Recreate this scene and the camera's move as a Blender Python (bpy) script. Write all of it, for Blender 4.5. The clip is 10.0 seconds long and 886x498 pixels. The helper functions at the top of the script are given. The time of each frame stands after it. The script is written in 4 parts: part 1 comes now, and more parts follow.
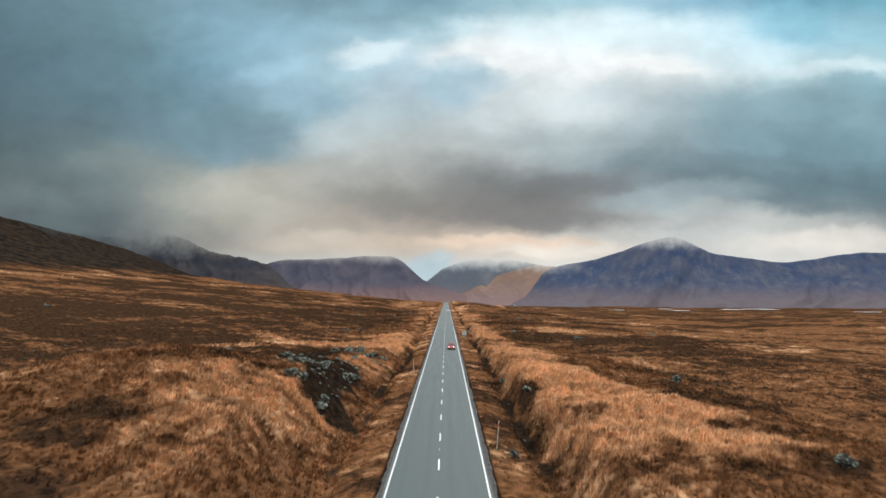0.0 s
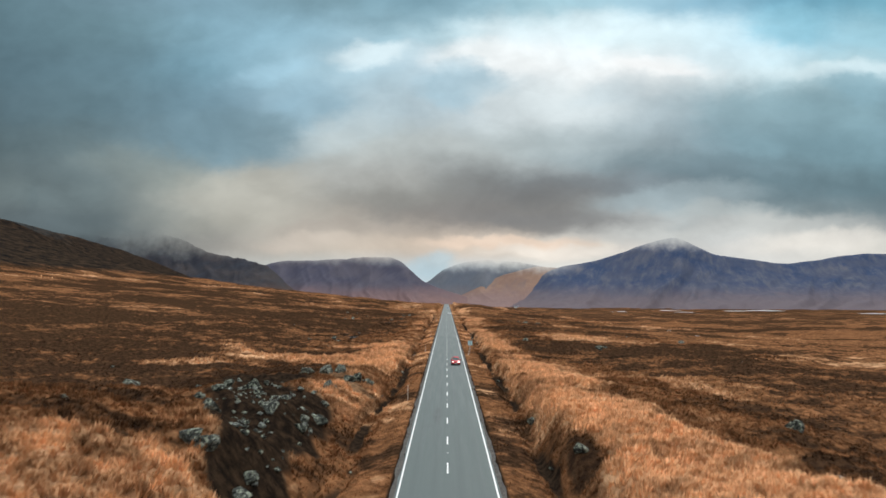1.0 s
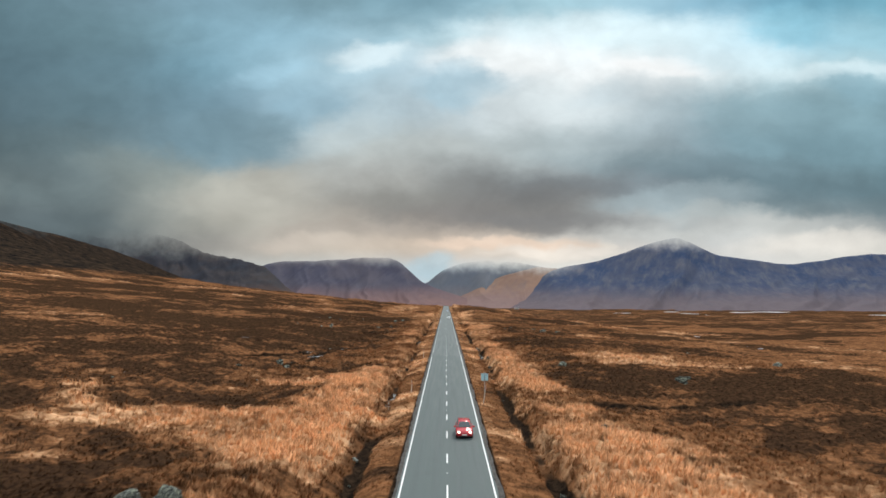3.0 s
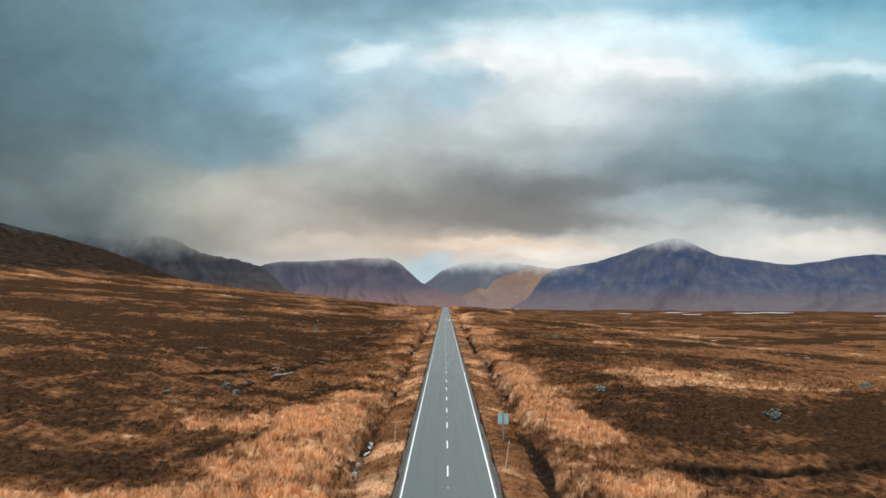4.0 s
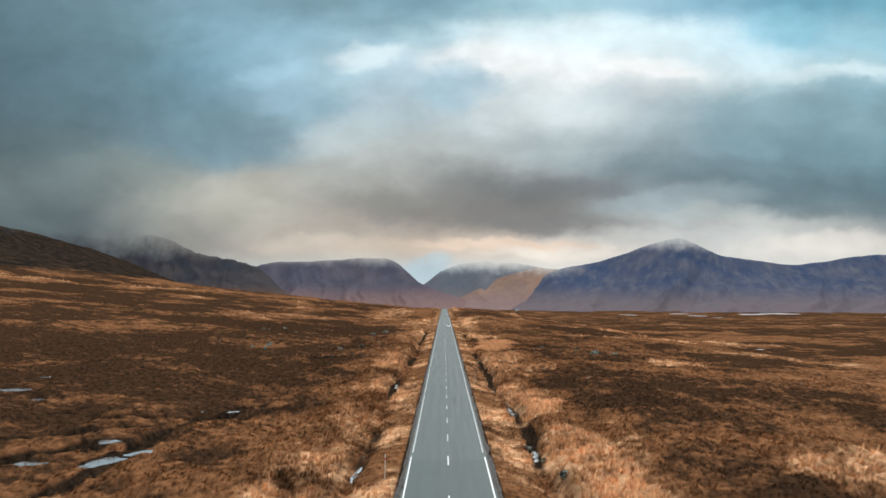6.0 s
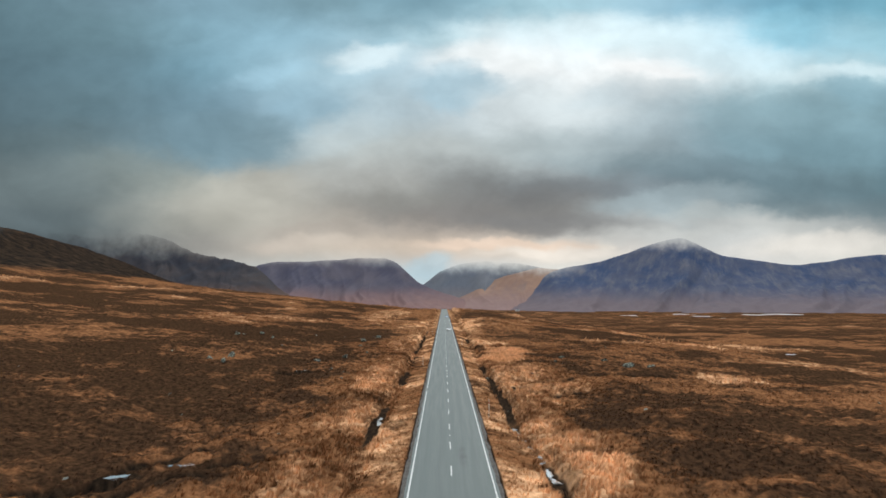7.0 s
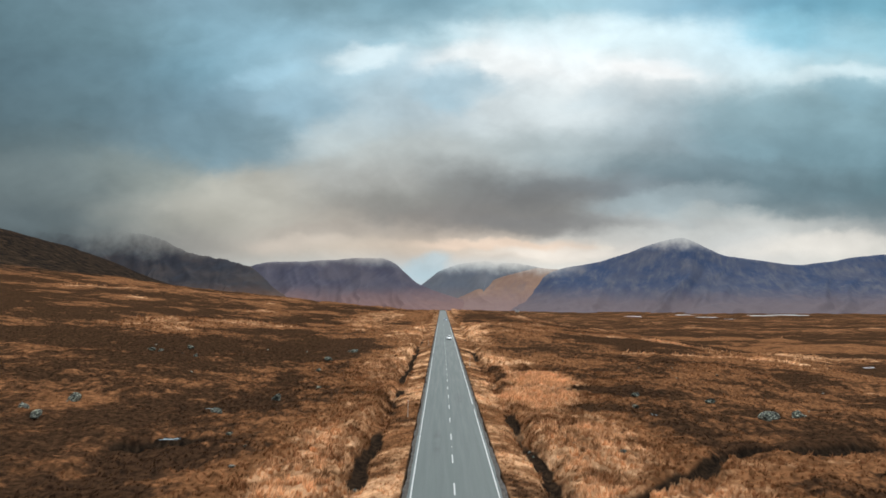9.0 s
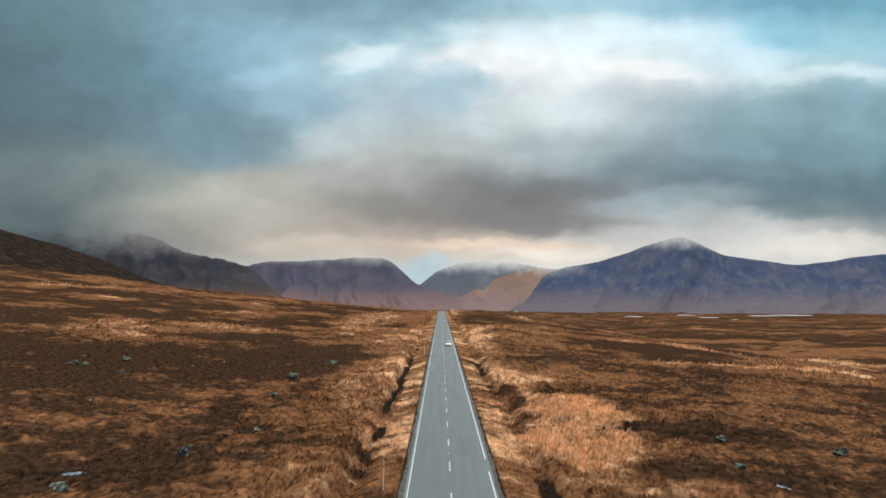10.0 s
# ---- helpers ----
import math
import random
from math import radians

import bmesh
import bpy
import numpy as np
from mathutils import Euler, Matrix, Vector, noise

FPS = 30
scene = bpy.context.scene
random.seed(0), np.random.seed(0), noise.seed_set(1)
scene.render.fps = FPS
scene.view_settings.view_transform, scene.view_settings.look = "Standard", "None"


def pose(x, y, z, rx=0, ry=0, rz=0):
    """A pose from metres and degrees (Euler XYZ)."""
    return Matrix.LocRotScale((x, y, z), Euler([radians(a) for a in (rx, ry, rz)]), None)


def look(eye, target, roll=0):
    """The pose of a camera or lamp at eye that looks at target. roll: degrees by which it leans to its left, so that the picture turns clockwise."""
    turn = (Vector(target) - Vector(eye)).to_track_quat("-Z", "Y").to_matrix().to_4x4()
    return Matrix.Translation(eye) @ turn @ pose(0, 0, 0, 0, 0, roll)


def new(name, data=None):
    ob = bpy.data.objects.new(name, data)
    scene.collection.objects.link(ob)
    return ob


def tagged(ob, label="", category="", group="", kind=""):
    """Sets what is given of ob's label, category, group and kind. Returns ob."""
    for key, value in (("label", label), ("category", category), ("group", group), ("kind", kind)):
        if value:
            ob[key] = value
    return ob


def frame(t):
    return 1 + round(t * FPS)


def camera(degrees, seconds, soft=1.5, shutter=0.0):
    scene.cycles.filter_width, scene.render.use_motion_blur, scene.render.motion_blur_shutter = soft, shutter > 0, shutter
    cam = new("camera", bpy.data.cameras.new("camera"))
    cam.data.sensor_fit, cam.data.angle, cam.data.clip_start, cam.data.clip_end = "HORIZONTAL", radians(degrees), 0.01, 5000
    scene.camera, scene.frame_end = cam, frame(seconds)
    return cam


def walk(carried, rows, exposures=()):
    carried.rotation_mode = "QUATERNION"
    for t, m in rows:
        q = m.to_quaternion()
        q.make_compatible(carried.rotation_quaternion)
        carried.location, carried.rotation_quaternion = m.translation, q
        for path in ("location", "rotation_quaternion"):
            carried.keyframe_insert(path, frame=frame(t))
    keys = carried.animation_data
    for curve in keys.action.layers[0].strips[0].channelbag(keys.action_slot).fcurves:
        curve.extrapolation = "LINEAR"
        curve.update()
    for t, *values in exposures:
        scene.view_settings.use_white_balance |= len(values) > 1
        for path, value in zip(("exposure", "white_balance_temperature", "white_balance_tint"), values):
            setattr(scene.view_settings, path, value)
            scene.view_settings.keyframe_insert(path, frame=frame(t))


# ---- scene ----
cam = camera(73.2, 10.0, soft=1.6, shutter=0.2)
# seconds, x, y, z, yaw, pitch
PATH_ROWS = [
    (0.0, 0.53, 0.4, 13.13, 0.361, 4.40),
    (0.6, 0.28, 15.9, 13.38, 0.362, 4.48),
    (1.2, -0.25, 32.0, 13.60, 0.361, 4.54),
    (2.5, -0.15, 69.6, 13.93, 0.335, 4.60),
    (4.0, -0.29, 113.6, 14.46, 0.225, 4.66),
    (5.5, -0.36, 158.8, 14.80, 0.150, 4.72),
    (7.0, -0.74, 204.0, 14.90, 0.090, 4.76),
    (8.5, -1.10, 247.9, 14.95, -0.020, 4.80),
    (10.0, -0.91, 292.1, 14.97, -0.210, 4.80),
]
LEAN = 0.3
walk(cam, [(t, pose(x, y, z, 90 + pitch, 0, yaw) @ pose(0, 0, 0, 0, 0, LEAN)) for t, x, y, z, yaw, pitch in PATH_ROWS])

# ---------------------------------------------------------------- node helpers


def mat_new(name):
    m = bpy.data.materials.new(name)
    m.use_nodes = True
    m.node_tree.nodes.clear()
    return m, m.node_tree


def nd(tree, kind, **props):
    n = tree.nodes.new(kind)
    for key, value in props.items():
        if key == "operation":
            n.operation = value
        elif key == "blend":
            n.blend_type = value
        elif key == "dtype":
            n.data_type = value
        elif key == "interp":
            n.interpolation_type = value
        elif key == "attr":
            n.attribute_name = value
    return n


def plug(tree, value, socket):
    if isinstance(value, bpy.types.NodeSocket):
        tree.links.new(value, socket)
    elif value is not None:
        socket.default_value = value


def math_(tree, op, a, b=None, c=None):
    n = nd(tree, "ShaderNodeMath", operation=op)
    plug(tree, a, n.inputs[0])
    plug(tree, b, n.inputs[1])
    plug(tree, c, n.inputs[2])
    return n.outputs[0]


def vmath(tree, op, a, b=None):
    n = nd(tree, "ShaderNodeVectorMath", operation=op)
    plug(tree, a, n.inputs[0])
    plug(tree, b, n.inputs[1])
    return n.outputs[0]


def step(tree, value, lo, hi, a=0.0, b=1.0):
    n = nd(tree, "ShaderNodeMapRange", interp="SMOOTHSTEP")
    plug(tree, value, n.inputs[0])
    for i, v in enumerate((lo, hi, a, b)):
        plug(tree, v, n.inputs[1 + i])
    return n.outputs[0]


def mix(tree, fac, a, b, blend="MIX"):
    n = nd(tree, "ShaderNodeMix", dtype="RGBA", blend=blend)
    plug(tree, fac, n.inputs[0])
    for value, s in ((a, n.inputs[6]), (b, n.inputs[7])):
        plug(tree, (*value, 1) if isinstance(value, tuple) and len(value) == 3 else value, s)
    return n.outputs[2]


def noise_(tree, vec, scale, detail=4.0, rough=0.55, out=0, distort=0.0):
    n = nd(tree, "ShaderNodeTexNoise")
    plug(tree, vec, n.inputs["Vector"])
    n.inputs["Scale"].default_value = scale
    n.inputs["Detail"].default_value = detail
    n.inputs["Roughness"].default_value = rough
    n.inputs["Distortion"].default_value = distort
    return n.outputs[out]


def place_(tree):
    return nd(tree, "ShaderNodeNewGeometry").outputs["Position"]


def bsdf(tree, colour, rough=0.8, spec=0.3, metal=0.0, bump=None, strength=0.3, dist=0.05):
    b = nd(tree, "ShaderNodeBsdfPrincipled")
    plug(tree, (*colour, 1) if isinstance(colour, tuple) else colour, b.inputs["Base Color"])
    plug(tree, rough, b.inputs["Roughness"])
    b.inputs["Specular IOR Level"].default_value = spec
    b.inputs["Metallic"].default_value = metal
    if bump is not None:
        n = nd(tree, "ShaderNodeBump")
        n.inputs["Strength"].default_value = strength
        n.inputs["Distance"].default_value = dist
        plug(tree, bump, n.inputs["Height"])
        tree.links.new(n.outputs[0], b.inputs["Normal"])
    o = nd(tree, "ShaderNodeOutputMaterial")
    tree.links.new(b.outputs[0], o.inputs[0])
    return b


def linear(h):
    c = [int(h[i:i + 2], 16) / 255 for i in (0, 2, 4)]
    return tuple(v / 12.92 if v <= 0.04045 else ((v + 0.055) / 1.055) ** 2.4 for v in c)


# ---------------------------------------------------------------- sky: broken cloud, one group for the world and the low mist
SKY_ROWS = (
    (0.516, "64808b 73919e 80a3b3 7a9ba8 83a9b9 a7ccd9 99c0d2 78aac0 76abbf"),
    (0.455, "607b86 73939f 88aebf 9abece b7d3dd e1f0f4 ddf0f5 b1d6e5 9eccdc"),
    (0.395, "5b747f 6f8e9b 83a9ba a8c7d5 bdd0d9 e4ebed e5edef c9e0e7 accbd5"),
    (0.325, "586d76 69848f 80a0b0 a4bcc7 b2c2c9 c8d3d6 b1c2c9 99b3bc 86a6b1"),
    (0.255, "5c6d72 718388 839aa3 adb8b9 b3bbbb b4bfc1 8d9fa7 7a949f 72919d"),
    (0.190, "6a7779 86908e abada6 aaaba6 8d908f 848b8e 7e8b92 73858d 647e87"),
    (0.130, "606a6d 737c7c a2a29b b0aba2 938e89 979693 aeb3b3 bdc1bf 9ea5a6"),
    (0.085, "4e585c 656d6f a09e98 c0b7ab cfc1b2 dbd1c5 cacac7 d5d4cf d2d1ca"),
    (0.034, "798286 879092 acb0ae bbc3c4 c2d0d6 dbdeda ced2d1 d6d7d4 d7d7d2"),
)
ZENITH = 1.9      # overhead cloud is brighter than the cloud near the horizon


def cloud_group():
    g = bpy.data.node_groups.new("cloud_sky", "ShaderNodeTree")
    g.interface.new_socket("Direction", in_out="INPUT", socket_type="NodeSocketVector")
    g.interface.new_socket("Color", in_out="OUTPUT", socket_type="NodeSocketColor")
    way = nd(g, "NodeGroupInput").outputs[0]
    sep = nd(g, "ShaderNodeSeparateXYZ")
    plug(g, way, sep.inputs[0])
    x, y, z = sep.outputs
    depth = math_(g, "MAXIMUM", y, 0.12)
    u, v = math_(g, "DIVIDE", x, depth), math_(g, "DIVIDE", z, depth)
    flat = nd(g, "ShaderNodeCombineXYZ")
    plug(g, u, flat.inputs[0])
    plug(g, math_(g, "MULTIPLY", v, 1.5), flat.inputs[1])
    w1 = noise_(g, flat.outputs[0], 3.2, 4.0, 0.55, out=1)
    w2 = noise_(g, flat.outputs[0], 11.0, 5.0, 0.6, out=1)
    s1, s2 = nd(g, "ShaderNodeSeparateColor"), nd(g, "ShaderNodeSeparateColor")
    plug(g, w1, s1.inputs[0])
    plug(g, w2, s2.inputs[0])

    def shift(base, big, small, kb, ks):
        a = math_(g, "MULTIPLY_ADD", math_(g, "SUBTRACT", big, 0.5), kb, base)
        return math_(g, "MULTIPLY_ADD", math_(g, "SUBTRACT", small, 0.5), ks, a)
    low = step(g, v, 0.03, 0.2, 0.35, 1.0)
    uu = shift(u, s1.outputs[0], s2.outputs[0], 0.045, 0.07)
    vv = math_(g, "MULTIPLY_ADD", math_(g, "SUBTRACT", shift(v, s1.outputs[1], s2.outputs[1], 0.03, 0.045), v), low, v)
    s = math_(g, "MULTIPLY_ADD", uu, 0.625, 0.5)
    colour = None
    above = None
    for height, row in SKY_ROWS:
        ramp = nd(g, "ShaderNodeValToRGB")
        ramp.color_ramp.interpolation = "CARDINAL"
        stops = row.split()
        while len(ramp.color_ramp.elements) < len(stops):
            ramp.color_ramp.elements.new(0.5)
        for i, h in enumerate(stops):
            e = ramp.color_ramp.elements[i]
            e.position = 0.0242 + 0.1177 * i
            e.color = (*linear(h), 1)
        plug(g, s, ramp.inputs[0])
        colour = ramp.outputs[0] if colour is None else mix(g, step(g, vv, height, above, 1.0, 0.0), colour, ramp.outputs[0])
        above = height
    # single masses, veils and gaps in the cloud deck
    edge = nd(g, "ShaderNodeCombineXYZ")
    plug(g, shift(u, s1.outputs[0], s2.outputs[0], 0.09, 0.085), edge.inputs[0])
    plug(g, shift(v, s1.outputs[1], s2.outputs[1], 0.05, 0.05), edge.inputs[1])

    def mass(mu, mv, ru, rv, turn, tone, amount, soft):
        nonlocal colour
        p = nd(g, "ShaderNodeMapping")
        p.vector_type = "TEXTURE"
        plug(g, edge.outputs[0], p.inputs["Vector"])
        p.inputs["Location"].default_value = (mu, mv, 0)
        p.inputs["Rotation"].default_value = (0, 0, radians(-turn))
        p.inputs["Scale"].default_value = (ru, rv, 1)
        r = nd(g, "ShaderNodeVectorMath", operation="LENGTH")
        plug(g, p.outputs[0], r.inputs[0])
        colour = mix(g, step(g, r.outputs[1], 1 - soft, 1 + soft, amount, 0.0), colour, linear(tone))
    mass(-0.622, 0.358, 0.161, 0.142, 0, "58707a", 0.35, 0.70)
    mass(-0.063, 0.486, 0.123, 0.030, -4, "7fa3b2", 0.60, 0.50)
    mass(-0.300, 0.381, 0.071, 0.015, -14, "a3c8da", 0.55, 0.60)
    mass(-0.243, 0.320, 0.071, 0.045, -10, "86aabc", 0.50, 0.50)
    mass(-0.367, 0.263, 0.123, 0.047, 4, "7895a2", 0.75, 0.35)
    mass(-0.461, 0.287, 0.123, 0.057, 0, "6f8b98", 0.40, 0.60)
    mass(-0.187, 0.277, 0.090, 0.032, -22, "bccace", 0.55, 0.50)
    mass(-0.130, 0.413, 0.066, 0.019, -5, "dfeff4", 0.70, 0.50)
    mass(0.088, 0.413, 0.104, 0.030, 0, "f7fbfb", 0.75, 0.50)
    mass(0.188, 0.433, 0.114, 0.027, 10, "eef7fa", 0.60, 0.60)
    mass(0.278, 0.462, 0.208, 0.028, 0, "d6edf5", 0.50, 0.60)
    mass(0.024, 0.358, 0.076, 0.034, 4, "a6c3d1", 0.80, 0.35)
    mass(0.024, 0.394, 0.032, 0.017, 0, "bdd3dd", 0.70, 0.50)
    mass(0.164, 0.325, 0.104, 0.043, 0, "d9e3e6", 0.50, 0.60)
    mass(0.273, 0.353, 0.052, 0.021, -10, "c2d2d9", 0.55, 0.60)
    mass(0.358, 0.397, 0.085, 0.016, 4, "fbfdfd", 0.80, 0.45)
    mass(0.590, 0.473, 0.066, 0.034, 0, "8cc3d7", 0.70, 0.50)
    mass(0.467, 0.419, 0.114, 0.025, 0, "d3ebf4", 0.50, 0.60)
    mass(0.676, 0.394, 0.123, 0.015, 0, "d9ebf0", 0.60, 0.50)
    mass(0.619, 0.287, 0.199, 0.083, 2, "7f9faa", 0.60, 0.35)
    mass(0.713, 0.358, 0.057, 0.025, 15, "86aab8", 0.60, 0.50)
    mass(0.477, 0.216, 0.246, 0.025, 3, "6c838c", 0.60, 0.50)
    mass(0.249, 0.258, 0.171, 0.034, 2, "9aabb1", 0.35, 0.60)
    mass(0.619, 0.173, 0.180, 0.032, 4, "667d86", 0.70, 0.40)
    mass(0.382, 0.166, 0.133, 0.021, -7, "9daeb4", 0.70, 0.50)
    mass(0.448, 0.147, 0.085, 0.011, -3, "b3bebf", 0.50, 0.60)
    mass(0.202, 0.182, 0.104, 0.021, -4, "74787b", 0.50, 0.50)
    mass(0.060, 0.157, 0.208, 0.032, 0, "7a7a79", 0.60, 0.50)
    mass(0.202, 0.128, 0.142, 0.015, 3, "828384", 0.55, 0.50)
    mass(-0.092, 0.173, 0.104, 0.025, 0, "969792", 0.40, 0.60)
    mass(-0.348, 0.163, 0.104, 0.049, 0, "b4b3a9", 0.55, 0.60)
    mass(-0.509, 0.216, 0.114, 0.032, 4, "8e9996", 0.50, 0.60)
    mass(-0.139, 0.216, 0.085, 0.032, 0, "b3b6b3", 0.40, 0.60)
    mass(-0.660, 0.187, 0.123, 0.047, 0, "66757a", 0.45, 0.60)
    mass(0.098, 0.094, 0.142, 0.010, 0, "ead3bf", 0.75, 0.50)
    mass(0.183, 0.077, 0.114, 0.011, 0, "f1e9de", 0.60, 0.60)
    mass(0.261, 0.092, 0.019, 0.009, 0, "e9e4d9", 0.50, 0.60)
    mass(0.372, 0.109, 0.161, 0.015, 0, "c8cbc8", 0.55, 0.60)
    mass(0.628, 0.097, 0.123, 0.017, -5, "e4e0d8", 0.70, 0.50)
    mass(0.486, 0.102, 0.057, 0.019, 0, "c4c8c7", 0.50, 0.60)
    mass(-0.177, 0.116, 0.114, 0.013, 0, "aea69d", 0.50, 0.60)
    mass(-0.234, 0.092, 0.076, 0.013, 0, "cbc0b4", 0.50, 0.60)
    mass(-0.030, 0.056, 0.040, 0.017, -25, "b2ccd7", 0.60, 0.50)
    mass(-0.689, 0.128, 0.123, 0.021, 6, "5f6d72", 0.55, 0.70)
    # billow detail at two sizes
    fine = noise_(g, flat.outputs[0], 6.5, 5.0, 0.5, distort=0.4)
    gain = step(g, fine, 0.28, 0.72, 0.95, 1.16)
    wisp = noise_(g, flat.outputs[0], 22.0, 5.0, 0.55, distort=0.4)
    gain = math_(g, "MULTIPLY", gain, step(g, wisp, 0.3, 0.7, 0.97, 1.03))
    colour = mix(g, 1.0, colour, gain, "MULTIPLY")
    # the rest of the dome: even overcast, thinner and brighter overhead
    up = step(g, z, 0.05, 0.85, 0.42, ZENITH)
    puff = step(g, noise_(g, way, 2.5, 5.0), 0.3, 0.7, 0.75, 1.2)
    tex = nd(g, "ShaderNodeTexSky")
    tex.sky_type = "NISHITA"
    tex.sun_disc = False
    tex.sun_elevation, tex.sun_rotation = SUN_UP, SUN_TURN
    plug(g, way, tex.inputs[0])
    blue = mix(g, 1.0, tex.outputs[0], (0.07, 0.07, 0.07), "MULTIPLY")
    grey = mix(g, 1.0, (0.90, 0.97, 1.0), math_(g, "MULTIPLY", up, puff), "MULTIPLY")
    rest = mix(g, 0.3, grey, blue, "ADD")
    ahead = math_(g, "MULTIPLY", step(g, y, 0.3, 0.6), step(g, v, 0.53, 0.75, 1.0, 0.0))
    out = nd(g, "NodeGroupOutput")
    plug(g, mix(g, ahead, rest, colour), out.inputs[0])
    return g


SUN_UP, SUN_TURN = radians(42), radians(22)
CLOUDS = cloud_group()
world = bpy.data.worlds.new("overcast_sky")
scene.world = world
world.use_nodes = True
wt = world.node_tree
wt.nodes.clear()
grp = nd(wt, "ShaderNodeGroup")
grp.node_tree = CLOUDS
wt.links.new(vmath(wt, "NORMALIZE", nd(wt, "ShaderNodeTexCoord").outputs["Generated"]), grp.inputs[0])
back = nd(wt, "ShaderNodeBackground")
wt.links.new(grp.outputs[0], back.inputs[0])
back.inputs[1].default_value = 1.0
wt.links.new(back.outputs[0], nd(wt, "ShaderNodeOutputWorld").inputs[0])

sun = new("sun", bpy.data.lights.new("sun", "SUN"))
sun.data.energy, sun.data.angle, sun.data.color = 1.5, radians(12), (1.0, 0.93, 0.84)
sun.matrix_world = look((0, 0, 100), (-100 * math.sin(SUN_TURN), -100 * math.cos(SUN_TURN), 100 - 100 * math.tan(SUN_UP)))

# ---------------------------------------------------------------- materials


def moor_colour(t, p, lift):
    """Straw grass, rust grass and dark heather by the land's cover, broken up at three sizes."""
    at = nd(t, "ShaderNodeAttribute", attr="cover")
    sep = nd(t, "ShaderNodeSeparateColor")
    plug(t, at.outputs["Color"], sep.inputs[0])
    grass, heath, peat = sep.outputs
    flat = vmath(t, "MULTIPLY", p, (1.0, 1.0, 0.0))
    n_big = noise_(t, flat, 0.021, 5.0, 0.6)
    n_mid = noise_(t, flat, 0.13, 6.0, 0.62)
    n_spot = noise_(t, flat, 0.42, 5.0, 0.62)
    n_small = noise_(t, flat, 1.3, 6.0, 0.68)
    n_band = noise_(t, vmath(t, "MULTIPLY", flat, (1.0, 1.5, 0.0)), 0.045, 5.0, 0.65)
    k = math_(t, "ADD", math_(t, "MULTIPLY", n_small, 1 - lift[1]), math_(t, "MULTIPLY", lift[0], lift[1])) if lift else n_small
    straw = mix(t, step(t, k, 0.25, 0.75), (0.45, 0.233, 0.112), (0.80, 0.485, 0.280))
    rust = mix(t, step(t, k, 0.25, 0.75), (0.096, 0.044, 0.0200), (0.270, 0.122, 0.055))
    dark = mix(t, step(t, k, 0.30, 0.75), (0.018, 0.0110, 0.0075), (0.080, 0.041, 0.0215))
    soil = mix(t, step(t, n_small, 0.38, 0.66), (0.010, 0.0075, 0.006), (0.042, 0.026, 0.016))

    def swing(value, n, amount):
        return math_(t, "ADD", value, math_(t, "MULTIPLY", math_(t, "SUBTRACT", n, 0.5), amount))
    g = swing(swing(swing(grass, n_mid, 1.4), n_spot, 1.25), n_band, 0.8)
    h = swing(swing(swing(swing(heath, n_mid, -1.9), n_big, 0.6), n_spot, -1.35), n_small, -0.35)
    h = swing(h, n_band, -1.4)
    # clumps and gaps between them, at two sizes
    gap = math_(t, "ADD", math_(t, "MULTIPLY", noise_(t, flat, 0.75, 5.0, 0.62), 0.6), math_(t, "MULTIPLY", noise_(t, flat, 0.17, 5.0, 0.66), 0.4))
    rust = mix(t, 1.0, rust, step(t, gap, 0.34, 0.64, 0.48, 1.30), "MULTIPLY")
    straw = mix(t, 1.0, straw, step(t, gap, 0.34, 0.62, 0.66, 1.14), "MULTIPLY")
    c = mix(t, step(t, g, 0.42, 1.0), rust, straw)
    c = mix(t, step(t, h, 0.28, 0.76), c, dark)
    upland = mix(t, step(t, math_(t, "ADD", math_(t, "MULTIPLY", n_band, 0.6), math_(t, "MULTIPLY", n_mid, 0.4)), 0.40, 0.66), (0.010, 0.0098, 0.0100), (0.060, 0.038, 0.024))
    c = mix(t, step(t, swing(swing(at.outputs["Alpha"], n_band, 0.5), n_mid, 0.4), 0.85, 0.35), c, upland)
    c = mix(t, step(t, swing(peat, n_small, 0.6), 0.35, 0.75), c, soil)
    crags = math_(t, "MULTIPLY", math_(t, "SUBTRACT", 1.0, at.outputs["Alpha"]), math_(t, "ADD", math_(t, "MULTIPLY", n_band, 26.0), math_(t, "MULTIPLY", n_mid, 9.0)))
    return c, n_spot, n_small, crags


def ground_material():
    m, t = mat_new("moor")
    p = place_(t)
    c, n_spot, n_small, crags = moor_colour(t, p, None)
    n_fine = noise_(t, p, 6.5, 4.0, 0.7)
    c = mix(t, step(t, n_fine, 0.40, 0.75, 0.0, 0.5), c, mix(t, 1.0, c, (0.42, 0.40, 0.38), "MULTIPLY"))
    hgt = math_(t, "ADD", math_(t, "MULTIPLY", n_small, 0.7), math_(t, "MULTIPLY", n_fine, 0.3))
    hgt = math_(t, "ADD", hgt, math_(t, "ADD", math_(t, "MULTIPLY", n_spot, 1.2), crags))
    bsdf(t, c, 1.0, 0.0, bump=hgt, strength=0.8, dist=0.45)
    return m


def tuft_material():
    m, t = mat_new("tufts")
    rnd = nd(t, "ShaderNodeNewGeometry").outputs["Random Per Island"]
    c, _, _, _ = moor_colour(t, place_(t), (rnd, 0.22))
    c = mix(t, 1.0, c, (1.18, 1.16, 1.12), "MULTIPLY")     # light through the backlit blades is put in as a brighter colour
    bsdf(t, c, 1.0, 0.0)
    return m


